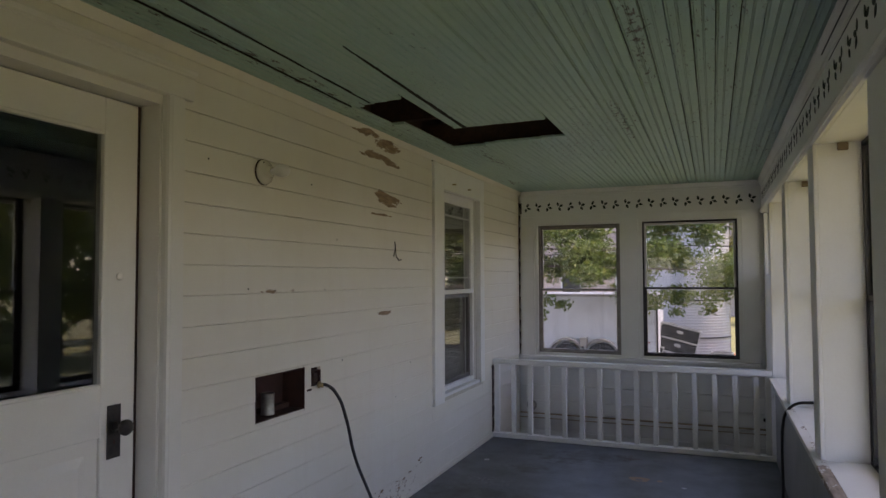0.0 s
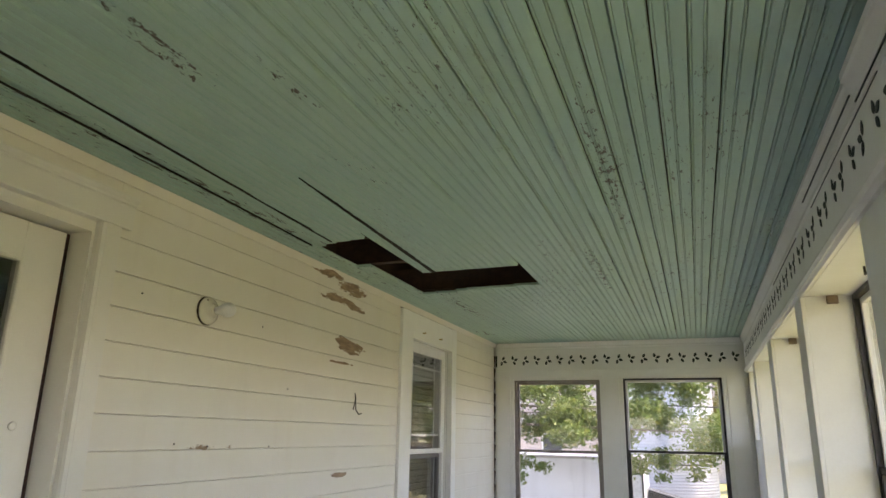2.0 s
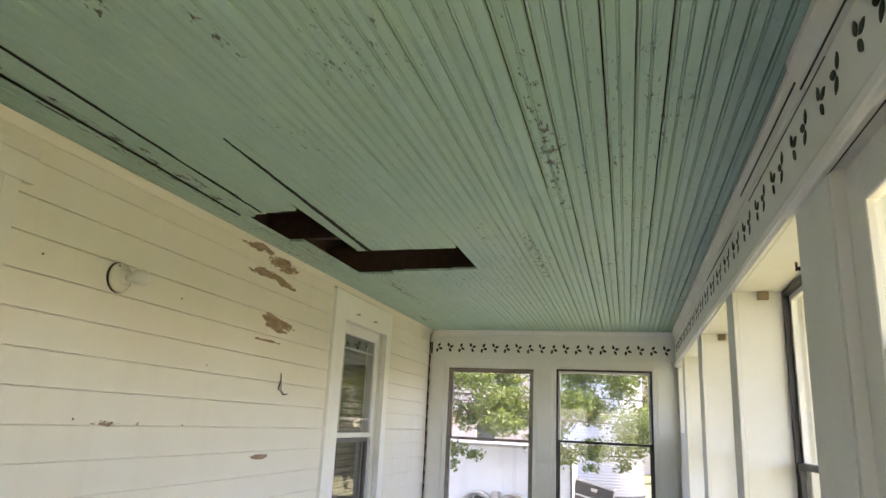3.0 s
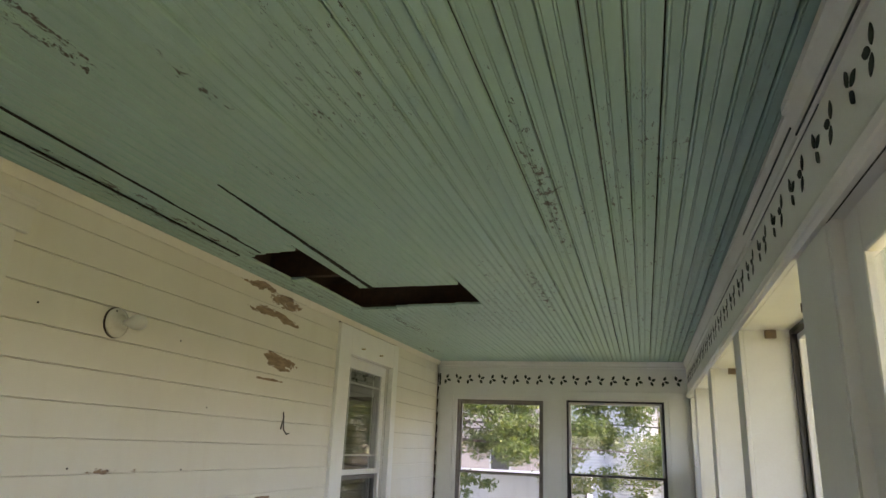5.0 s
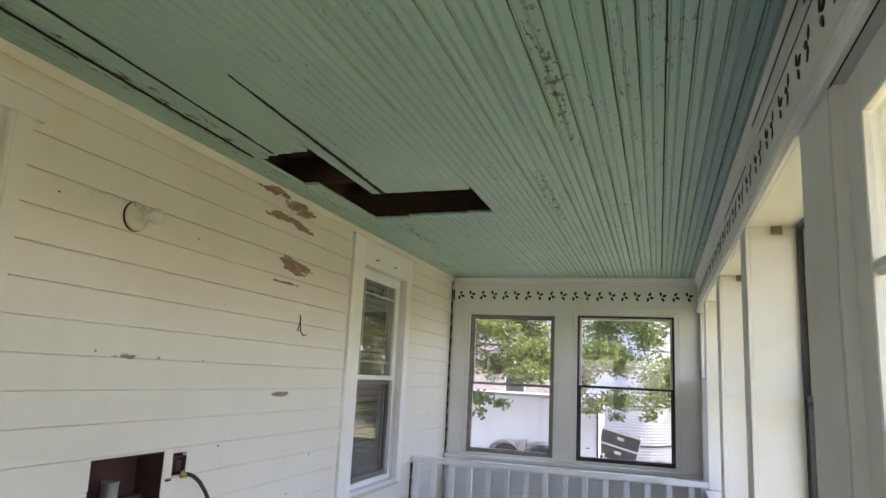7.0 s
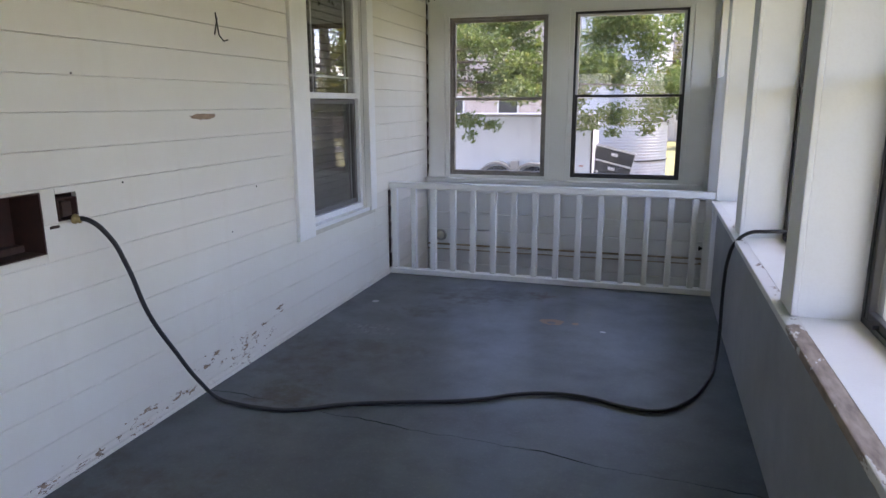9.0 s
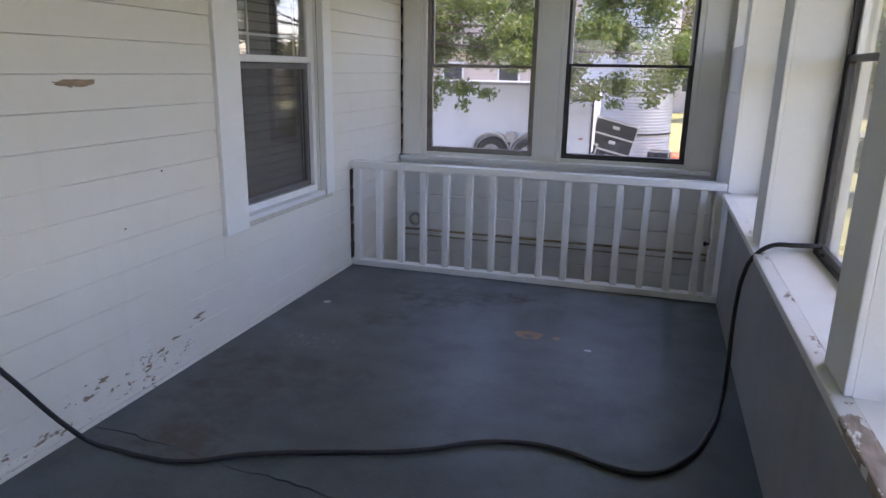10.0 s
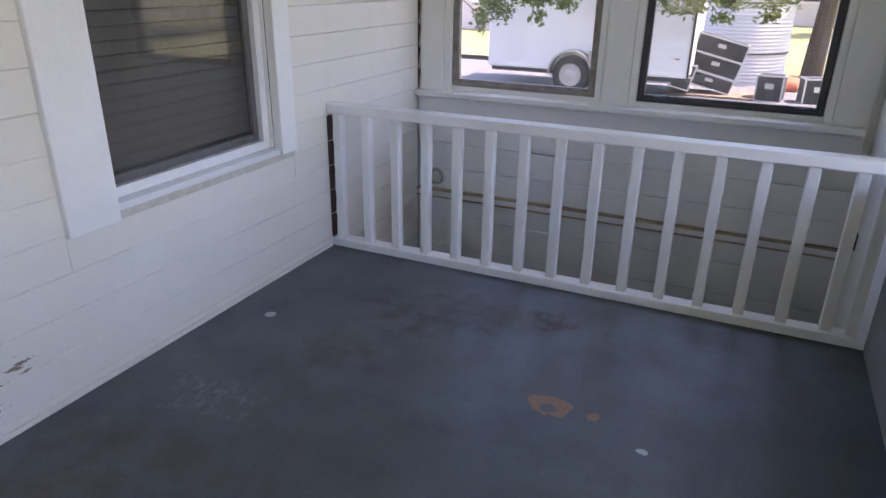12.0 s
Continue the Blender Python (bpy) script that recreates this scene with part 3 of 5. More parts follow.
# stairwell stretch of the same wall, below the floor
for i in range(9):
    c, d = -0.02 - (i + 1) * PITCH, -0.02 - i * PITCH
    bm = bmesh.new()
    prism(bm, [(-0.02, c + 0.001), (-0.004, c + 0.001), (0.0005, c + 0.003), (-0.001, d - 0.004), (-0.005, d - 0.001), (-0.02, d - 0.001)], 1, 6.362, 7.212)
    part("board", bm, SIDING, wall_house)
tagged(block("trim_wall_base", (0.0015, 0.010, 2.502, 6.275, 0.0, 0.018), SIDING, bevel=0.002), "thin white painted strip along the floor", "trim", kind="structure")
bm = bmesh.new()
prism(bm, [(0.0015, TOP - 0.002), (0.0015, TOP - 0.036), (0.008, TOP - 0.036), (0.014, TOP - 0.026), (0.022, TOP - 0.010), (0.026, TOP - 0.002)], 1, Y0, Y1)
tagged(part("trim_crown_house", bm, SIDING), "narrow cream painted moulding under the ceiling", "trim", kind="structure")

# Solid dark wedges draw the shaded zigzag gap at the board ends.
for n, (ya, yb, lo, hi, name) in enumerate(((7.213, 7.2185, 0.63, 2.1, "corner"), (6.285, 6.325, 0.0, 0.60, "railing"))):
    bm = bmesh.new()
    bulge = 0.015 if name == "corner" else 0.008
    z = 1.712 - 15 * PITCH
    while z < hi - 0.02:
        if z > lo - 0.02:
            prism(bm, [(0.0015, z), (0.003, z), (bulge, z + PITCH * 0.82), (0.003, z + PITCH * 0.97), (0.0015, z + PITCH * 0.97)], 1, ya, yb)
        z += PITCH
    tagged(part("trim_gap", bm, OLDWOOD), "dark wedges painted in for the shaded gap where the boards end", "gap", kind="structure")

# far wall: boards under the sill, sill, frieze
for i, (a, b) in enumerate(((0.33, 0.51), (0.18, 0.33), (0.05, 0.18), (-0.12, 0.01), (-0.30, -0.12), (-0.50, -0.30), (-0.72, -0.50), (-1.05, -0.72))):
    bm = bmesh.new()
    prism(bm, [(7.244, a + 0.001), (7.232, a + 0.001), (7.228, a + 0.006), (7.232, b - 0.006), (7.237, b - 0.001), (7.244, b - 0.001)], 0, 0.004, 2.28)
    part("board", bm, DARKWALL, wall_far)
ledge_low = tagged(block("trim_ledge_low", (0.004, 2.26, 7.2002, 7.2404, 0.01, 0.0401), DARKWALL, bevel=0.004), "stained narrow ledge along the stairwell wall", "trim", kind="structure")
for z in (0.0445, 0.0035):
    tagged(block("trim_ledge_edge", (0.004, 2.28, 7.192, 7.238, z, z + 0.006), RUSTSTRIP), "brown stained edge of the stairwell ledge", "trim", kind="structure")
sill_far = tagged(block("trim_sill_far", (0.004, 2.2433, 7.1627, 7.28, 0.602, 0.634), PALE, bevel=0.006), "wide white painted window sill", "sill", kind="structure")
tagged(block("trim_apron_far", (0.004, 2.2433, 7.2176, 7.2445, 0.51, 0.6011), PALE, bevel=0.003), "white painted board below the window sill", "trim", kind="structure")
for x0, x1 in ((0.017, 0.160), (1.048, 1.186), (2.104, 2.25)):
    tagged(block("trim_casing_far", (x0, x1, 7.22, 7.2445, 0.635, 1.983), TRIM, bevel=0.003), "white painted window casing board", "trim", kind="structure", group="far window casings")
tagged(block("trim_header_far", (0.012, 2.235, 7.2203, 7.2445, 1.9751, 2.035), TRIM, bevel=0.003), "white painted board over the end windows", "trim", kind="structure")
for w in (FAR_A, FAR_B):
    bm = bmesh.new()
    for d in ((w[0] - 0.034, w[0] - 0.002, 7.225, 7.2445, 0.635, 1.983), (w[1] + 0.002, w[1] + 0.034, 7.225, 7.2445, 0.635, 1.983), (w[0] - 0.034, w[1] + 0.034, 7.227, 7.2445, w[3] + 0.002, 1.983)):
        box(bm, *d)
    tagged(part("trim_stop_far", bm, TRIM), "white painted inner edge of the window opening", "trim", kind="structure")
tagged(block("trim_frieze_far", (0.012, 2.2683, 7.224, 7.2445, 2.0361, 2.238), TRIM, bevel=0.002), "white frieze board with a stencilled leaf border", "trim", kind="structure")
bm = bmesh.new()
prism(bm, [(7.244, TOP - 0.002), (7.244, 2.239), (7.220, 2.239), (7.212, 2.249), (7.214, 2.260), (7.196, 2.282), (7.190, TOP - 0.002)], 0, 0.03, 2.27)
tagged(part("trim_crown_far", bm, TRIM), "white painted crown moulding under the ceiling", "trim", kind="structure")


def leaf_outline(length, width, n=9):
    pts = []
    for s in (1, -1):
        for i in range(n):
            t = i / n if s == 1 else 1 - i / n
            pts.append((length * t, s * width * math.sin(math.pi * t) ** 0.8 * (1 - 0.25 * t)))
    return pts


def sprig(place, flat):
    """Three painted leaves; flat(u, v, d) gives the point u along, v up, d proud of the frieze board."""
    bm = bmesh.new()
    for ang, off in ((100, (-0.004, 0.006)), (22, (0.006, 0.002)), (-60, (0.0, -0.006))):
        ca, sa = math.cos(radians(ang)), math.sin(radians(ang))
        for_leaf = leaf_outline(0.042, 0.0135)
        f0 = [bm.verts.new(flat(off[0] + x * ca - y * sa, off[1] + x * sa + y * ca, 0.0016)) for x, y in for_leaf]
        f1 = [bm.verts.new(flat(off[0] + x * ca - y * sa, off[1] + x * sa + y * ca, 0.0)) for x, y in for_leaf]
        bm.faces.new(f0)
        for i in range(len(f0)):
            bm.faces.new((f0[i], f0[(i + 1) % len(f0)], f1[(i + 1) % len(f0)], f1[i]))
    bmesh.ops.recalc_face_normals(bm, faces=bm.faces)
    return bm


for i in range(20):
    x = 0.095 + i * 0.1106
    s, f = 1, (1 if i % 2 else -1)
    stencil = part("stencil_sprig", sprig(i, lambda u, v, d: (x - 0.01 + s * u, 7.2215 - d, 2.132 + f * v)), STENCIL)
    tagged(stencil, "dark green stencilled leaf sprig on the frieze board", "stencil", group="stencil border")
tagged(block("stencil_bar", (0.016, 0.03, 7.2217, 7.2235, 2.0733, 2.183), STENCIL), "dark chipped mark at the end of the border", "stain")

# right wall: header, mouldings, ledge, posts
tagged(block("trim_frieze_right", (2.267, 2.2845, Y0, 7.218, 2.038, 2.21), TRIM, bevel=0.002), "white frieze board with a stencilled leaf border", "trim", kind="structure")
bm = bmesh.new()
prism(bm, [(2.2845, 1.991), (2.271, 1.991), (2.263, 1.999), (2.257, 2.001), (2.251, 2.013), (2.254, 2.025), (2.265, 2.037), (2.2845, 2.037)], 1, Y0, 7.218)
tagged(part("trim_mould_right", bm, TRIM), "white painted moulding over the porch windows", "trim", kind="structure")


def crown(y0, y1, dx, dz):
    bm = bmesh.new()
    prism(bm, [(2.2845, TOP - 0.002), (2.2845, 2.211), (2.261 + dx, 2.211 + dz), (2.253 + dx, 2.219 + dz), (2.254 + dx, 2.238 + dz), (2.237 + dx, 2.270 + dz), (2.231 + dx, 2.276 + dz), (2.231 + dx, TOP - 0.002)], 1, y0, y1)
    return bm


tagged(part("trim_crown_right", crown(Y0, 2.515, 0, 0), TRIM), "cracked white crown moulding under the ceiling", "trim", kind="structure")
tagged(part("trim_crown_right", crown(2.525, 7.218, 0.012, 0.006), TRIM), "cracked white crown moulding, loose at its end", "trim", kind="structure")
for k, (a, b, x, z) in enumerate(((1.2, 2.50, 2.253, 2.213), (2.53, 3.35, 2.2495, 2.245), (2.35, 3.30, 2.2665, 2.208), (3.7, 4.6, 2.2655, 2.209))):
    tagged(block("trim_crack", (x - 0.0015, x + 0.002, a, b, z, z + 0.004), BLACKFRAME), "dark open crack along the moulding", "crack", kind="structure")
for i in range(40):
    y = 7.02 - i * 0.128
    s = 1 if i % 2 else -1
    stencil = part("stencil_sprig", sprig(i, lambda u, v, d: (2.2665 - d, y + s * u * 1.0, 2.135 + v * 0.9)), STENCIL)
    tagged(stencil, "dark green stencilled leaf sprig on the frieze board", "stencil", group="stencil border")

# The shade under the ledge is painted into this panel's colour.
wall_low = tagged(block("wall_low_panel", (2.279, 2.2846, 2.77, 6.275, 0.0, 0.612), PANEL), "grey-white panel under the window ledge, darkened in colour for its shade", "wall", kind="structure")
ledge = tagged(block("trim_ledge_right", (2.240, 2.475, 2.7711, 6.277, 0.613, 0.639), LEDGE, bevel=0.005), "deep white window ledge with paint peeled off its front", "ledge", kind="structure")
for y0, y1 in POSTS:
    tagged(block("trim_post", (2.267, 2.2845, y0 - 0.002, y1 + 0.002, 0.641, 1.99), TRIM, bevel=0.004), "white painted post between the porch windows", "post", kind="structure", group="porch posts")
tagged(block("trim_post", (2.2817, 2.2847, 2.475, 2.7641, 0.0, 1.99), TRIM, bevel=0.004), "white painted post beside the glazed door", "post", kind="structure", group="porch posts")
tagged(block("trim_jamb", (2.287, 2.335, 2.4603, 2.475, 0.0, 1.9952), TRIM, bevel=0.003), "white painted door jamb", "trim", kind="structure")
for y in (3.80, 5.05):
    tagged(block("wood_block", (2.36, 2.40, y - 0.022, y - 0.001, 1.957, 1.989), FENCEWOOD, bevel=0.002), "small bare wood block under the window head", "block", group="wood blocks")
tagged(block("trim_side_board", (2.2787, 2.2846, 6.5008, 7.1838, 0.4467, 1.1638), DARKWALL, bevel=0.003), "grey painted narrow board in the corner", "trim", kind="structure")


# Solid near-black strip in place of the shaded gap at the door head.
tagged(block("trim_gap_porch_door", (2.2835, 2.287, 1.30, 2.474, 1.9905, 2.002), CRACK), "dark strip painted in for the shade of the gap over the glazed door", "gap", kind="structure")


# ---- windows ----
def frame_bars(bm, plane, a, b, c, d, w, t):
    """Four bars round the rectangle a..b, c..d. plane: a function of (along, up, depth)."""
    for p, q, r, s in ((a, a + w, c, d), (b - w, b, c, d), (a + w, b - w, c, c + w), (a + w, b - w, d - w, d)):
        vs = [bm.verts.new(plane(x, z, k)) for x in (p, q) for k in (0, t) for z in (r, s)]
        for f in ((0, 1, 3, 2), (4, 6, 7, 5), (0, 4, 5, 1), (2, 3, 7, 6), (0, 2, 6, 4), (1, 5, 7, 3)):
            bm.faces.new([vs[i] for i in f])
    bmesh.ops.recalc_face_normals(bm, faces=bm.faces)


def pane(plane, a, b, c, d, at, parent, material=None):
    bm = bmesh.new()
    vs = [bm.verts.new(plane(x, z, k)) for x in (a, b) for k in (at, at + 0.003) for z in (c, d)]
    for f in ((0, 1, 3, 2), (4, 6, 7, 5), (0, 4, 5, 1), (2, 3, 7, 6), (0, 2, 6, 4), (1, 5, 7, 3)):
        bm.faces.new([vs[i] for i in f])
    bmesh.ops.recalc_face_normals(bm, faces=bm.faces)
    ob = part("pane", bm, material or GLASS, parent)
    ob.visible_shadow = False
    return ob


def hung_window(name, plane, rect, mid, materials, label, thick=0.03, widths=(0.022, 0.026), panes=None):
    """A two-sash window: outer frame, upper sash, lower sash nearer the room, and a pane each."""
    a, b, c, d = rect
    out, up, low = materials
    w = thing(name, plane((a + b) / 2, c, 0.02), label, "window", kind="structure")
    bm = bmesh.new()
    frame_bars(bm, plane, a + 0.001, b - 0.001, c + 0.001, d - 0.001, widths[0], thick * 2.2)
    part("window_frame", bm, out, w)
    i = widths[0]
    bm = bmesh.new()
    frame_bars(bm, plane, a + i, b - i, mid - 0.012, d - i, widths[1], thick)
    soft(bm, 0.002, 1)
    sash = part("upper_sash", bm, up, w)
    for v in sash.data.vertices:
        v.co += Vector(plane(0, 0, thick)) - Vector(plane(0, 0, 0))
    pane(plane, a + i + widths[1] - 0.003, b - i - widths[1] + 0.003, mid + 0.01, d - i - widths[1] + 0.003, thick * 1.5, w, panes)
    bm = bmesh.new()
    frame_bars(bm, plane, a + i, b - i, c + i, mid + 0.012, widths[1], thick)
    soft(bm, 0.002, 1)
    sash = part("lower_sash", bm, low, w)
    for v in sash.data.vertices:
        v.co += Vector(plane(0, 0, 0.004)) - Vector(plane(0, 0, 0))
    pane(plane, a + i + widths[1] - 0.003, b - i - widths[1] + 0.003, c + i + widths[1] - 0.003, mid - 0.008, thick * 0.5 + 0.004, w, panes)
    for s in (0.12, 0.88):
        bm = bmesh.new()
        x = a + (b - a) * s
        vs = [bm.verts.new(plane(p, q, k)) for p in (x - 0.022, x + 0.022) for k in (-0.012, 0.004) for q in (c + i + 0.004, c + i + 0.016)]
        for f in ((0, 1, 3, 2), (4, 6, 7, 5), (0, 4, 5, 1), (2, 3, 7, 6), (0, 2, 6, 4), (1, 5, 7, 3)):
            bm.faces.new([vs[j] for j in f])
        part("latch", bm, low, w)
    return w


def far_plane(x, z, d):
    return (x, 7.252 + d, z)


def right_plane(y, z, d):
    return (2.45 + d, y, z)


hung_window("window_1", far_plane, FAR_A, 1.293, (TARNISHED, TARNISHED, TARNISHED), "double-hung window in a tarnished aluminium frame with hazy glass", widths=(0.018, 0.022), panes=HAZY)
hung_window("window_2", far_plane, FAR_B, 1.31, (BLACKFRAME, VINYL, BLACKFRAME), "double-hung window with a black frame and pale upper sash", widths=(0.016, 0.02), panes=DUSTY)
# BAYS[4:] holds the unseen window added for light.
for n, bay in enumerate(BAYS[:3] + BAYS[4:]):
    hung_window("window_%d" % (n + 3), right_plane, bay, 1.33, (BLACKFRAME, VINYL, BLACKFRAME), "double-hung porch window with a black frame and pale upper sash", thick=0.022, widths=(0.018, 0.024))
# Sashes for the two unseen windows added behind the camera.
for n, bay in enumerate(ADDED_BACK):
    hung_window("window_%d" % (n + 10), lambda x, z, d: (x, Y0 - 0.02 - d, z), bay, 1.28, (ALUMINIUM, ALUMINIUM, ALUMINIUM), "unseen double-hung window added to let in light from behind")
w = thing("window_9", (2.43, 6.8, 1.43), "narrow fixed window in the porch corner", "window", kind="structure")
bm = bmesh.new()
frame_bars(bm, right_plane, 6.462, 7.148, 1.432, 1.988, 0.03, 0.05)
part("window_frame", bm, TRIM, w)
pane(right_plane, 6.49, 7.12, 1.46, 1.96, 0.02, w)

# house window: casing, sashes with prairie bars, blind
hw = thing("window_8", (0.0, 5.52, 0.5), "white vinyl house window with bars in its upper sash and a brown blind behind", "window", kind="structure")
bm = bmesh.new()
for d in ((-0.02, 0.022, 4.925, 5.108, 0.507, 2.255), (-0.02, 0.022, 5.927, 6.030, 0.535, 2.255), (-0.02, 0.0215, 5.108, 5.927, 2.072, 2.255)):
    box(bm, *d)
soft(bm, 0.003, 1)
part("casing", bm, TRIM, hw)
block("window_sill", (-0.06, 0.010, 5.1085, 5.9265, 0.536, 0.561), VINYL, hw, bevel=0.004)
block("apron", (-0.018, 0.004, 5.1085, 6.03, 0.508, 0.535), SILLSTAIN, hw, "stained strip under the window sill", bevel=0.002)
bm = bmesh.new()
for d in ((-0.119, -0.0205, 5.1085, 5.111, 0.562, 2.0715), (-0.119, -0.0205, 5.924, 5.9265, 0.562, 2.0715), (-0.119, -0.0205, 5.111, 5.924, 2.069, 2.0715)):
    box(bm, *d)
part("reveal", bm, TRIM, hw)


def house_plane(y, z, d):
    return (-0.040 - d, y, z)


bm = bmesh.new()
frame_bars(bm, house_plane, 5.112, 5.923, 0.562, 2.068, 0.034, 0.07)
part("window_frame", bm, VINYL, hw)
bm = bmesh.new()
frame_bars(bm, house_plane, 5.146, 5.889, 1.290, 2.034, 0.034, 0.03)
soft(bm, 0.003, 1)
up = part("upper_sash", bm, VINYL, hw)
for y in (5.30, 5.735):
    block("bar", (-0.063, -0.056, y - 0.006, y + 0.006, 1.325, 1.999), VINYL, up)
for z in (1.42, 1.905):
    block("bar", (-0.0635, -0.0555, 5.18, 5.855, z - 0.006, z + 0.006), VINYL, up)
pane(house_plane, 5.178, 5.857, 1.322, 2.002, 0.014, hw, INSULATED)
bm = bmesh.new()
frame_bars(bm, house_plane, 5.146, 5.889, 0.597, 1.286, 0.030, 0.028)
soft(bm, 0.003, 1)
low = part("lower_sash", bm, plain("screen_frame", (0.09, 0.085, 0.08), (0.13, 0.125, 0.12), 15, 0.5), hw)
for v in low.data.vertices:
    v.co.x -= 0.022
pane(house_plane, 5.175, 5.86, 0.626, 1.257, 0.035, hw, SCREENED)
blind = thing("window_blind", (-0.165, 5.52, 0.52), "closed brown slatted blind behind the house window", "blind")
for i in range(34):
    bm = bmesh.new()
    z = 0.54 + i * 0.0465
    prism(bm, [(-0.175, z + 0.020), (-0.169, z + 0.013), (-0.163, z - 0.018), (-0.165, z - 0.022), (-0.171, z + 0.011), (-0.177, z + 0.018)], 1, 4.98, 6.05)
    part("slat", bm, BLIND, blind)
block("head_rail", (-0.185, -0.150, 4.98, 6.05, 2.125, 2.17), BLIND, blind, bevel=0.004)

# added room shell behind the house wall; its dimness is in the colour
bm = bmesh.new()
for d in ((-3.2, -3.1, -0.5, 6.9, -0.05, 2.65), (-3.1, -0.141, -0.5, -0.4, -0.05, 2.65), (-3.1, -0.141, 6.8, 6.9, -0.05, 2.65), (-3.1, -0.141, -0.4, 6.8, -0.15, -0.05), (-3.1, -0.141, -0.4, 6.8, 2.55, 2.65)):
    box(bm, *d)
tagged(part("wall_room", bm, DARKROOM), "added room shell inside the house, its gloom put into the dark colour", "wall", kind="structure")


# ---- doors ----
def house_door():
    d = thing("door_1", (-0.11, 1.5447, 0.0), "old cream painted house door with a large dark glass", "door", kind="structure")
    bm = bmesh.new()
    for r in ((-0.135, -0.095, 1.5398, 1.68, 0.012, 2.055), (-0.135, -0.095, 2.236, 2.38, 0.012, 2.055), (-0.135, -0.095, 1.68, 2.236, 1.928, 2.055),
              (-0.135, -0.095, 1.68, 2.236, 0.875, 1.055), (-0.135, -0.095, 1.68, 2.236, 0.012, 0.2)):
        box(bm, *r)
    soft(bm, 0.003, 1)
    part("slab", bm, DOORPAINT, d)
    bm = bmesh.new()
    box(bm, -0.124, -0.108, 1.68, 2.236, 0.20, 0.875)
    vs = box(bm, -0.108, -0.098, 1.73, 2.186, 0.25, 0.825)
    for v in vs:
        if v.co.x > -0.10:
            v.co.y += 0.03 if v.co.y < 1.95 else -0.03
            v.co.z += 0.03 if v.co.z < 0.5 else -0.03
    part("panel", bm, DOORPAINT, d)
    bm = bmesh.new()
    frame_bars(bm, lambda y, z, k: (-0.095 + k - 0.012, y, z), 1.672, 2.244, 1.047, 1.936, 0.014, 0.018)
    soft(bm, 0.003, 1)
    part("glazing_bead", bm, DOORPAINT, d)
    g = pane(lambda y, z, k: (-0.116 + k, y, z), 1.681, 2.235, 1.056, 1.927, 0.0, d, DOORGLASS)
    plate = block("lock_plate", (-0.0949, -0.09, 2.262, 2.318, 0.795, 0.98), IRON, d, "black iron lock plate", bevel=0.002)
    bm = bmesh.new()
    turned(bm, [(0.017, 0), (0.017, 0.006), (0.008, 0.010), (0.008, 0.030), (0.018, 0.036), (0.027, 0.046), (0.028, 0.056), (0.022, 0.066), (0.008, 0.070)], (-0.09, 2.292, 0.905), (1, 0, 0))
    part("knob", bm, IRON, plate, "black door knob", True)
    block("keyhole", (-0.0901, -0.0888, 2.287, 2.2935, 0.8435, 0.8597), RUSTY, plate)
    bm = bmesh.new()
    turned(bm, [(0.014, 0), (0.014, 0.002), (0.010, 0.004), (0.004, 0.004)], (-0.095, 2.3064, 1.4284), (1, 0, 0))
    part("plug", bm, DOORPAINT, d, smooth=True)
    return d


house_door()
tagged(block("trim_door_gap", (-0.138, -0.106, 2.3807, 2.3995, 0.0, 2.057), RUSTY), "dark red-brown edge beside the door", "trim", kind="structure")
bm = bmesh.new()
for d in ((-0.14, -0.01, 2.40, 2.4246, 0.0, 2.098), (-0.14, -0.01, 1.4469, 1.533, 0.0, 2.098), (-0.14, -0.0105, 1.533, 2.40, 2.0609, 2.098)):
    box(bm, *d)
tagged(part("trim_door_jamb", bm, DOORPAINT), "cream painted door jamb with worn edges", "trim", kind="structure")
bm = bmesh.new()
for d in ((-0.02, 0.024, 2.425, 2.49, 0.0, 2.098), (-0.02, 0.024, 1.3196, 1.4459, 0.0, 2.098)):
    box(bm, *d)
soft(bm, 0.003, 1)
tagged(part("trim_door_casing", bm, DOORPAINT), "wide cream painted door casing", "trim", kind="structure")
bm = bmesh.new()
prism(bm, [(-0.0095, 2.410), (0.010, 2.410), (0.020, 2.414), (0.024, 2.4245), (-0.0095, 2.4245)], 2, 0.0, 2.097)
tagged(part("trim_door_bead", bm, DOORPAINT), "cream painted inner moulding of the door casing", "trim", kind="structure")
bm = bmesh.new()
prism(bm, [(-0.02, 2.099), (0.024, 2.099), (0.026, 2.104), (0.026, 2.180), (0.034, 2.184), (0.034, 2.192), (0.044, 2.204), (0.044, 2.212), (-0.02, 2.212)], 1, 1.30, 2.534)
tagged(part("trim_door_head", bm, DOORPAINT), "cream painted door head with a small cap moulding", "trim", kind="structure")

d2 = thing("door_2", (2.33, 1.96, 0.03), "white glazed porch door with small panes", "door", kind="structure")
bm = bmesh.new()
rows_z = [0.40, 0.685, 0.985, 1.285, 1.585, 1.89]
for d in ((2.310, 2.350, 1.465, 1.57, 0.04, 1.99), (2.310, 2.350, 2.35, 2.455, 0.04, 1.99), (2.310, 2.350, 1.57, 2.35, 1.89, 1.99), (2.310, 2.350, 1.57, 2.35, 0.04, 0.40)):
    box(bm, *d)
soft(bm, 0.003, 1)
part("slab", bm, TRIM, d2)
for z in rows_z[1:-1]:
    bm = bmesh.new()
    prism(bm, [(2.312, z - 0.006), (2.323, z - 0.016), (2.335, z - 0.016), (2.335, z + 0.016), (2.323, z + 0.016), (2.312, z + 0.006)], 1, 1.57, 2.35)
    part("bar", bm, TRIM, d2)
bm = bmesh.new()
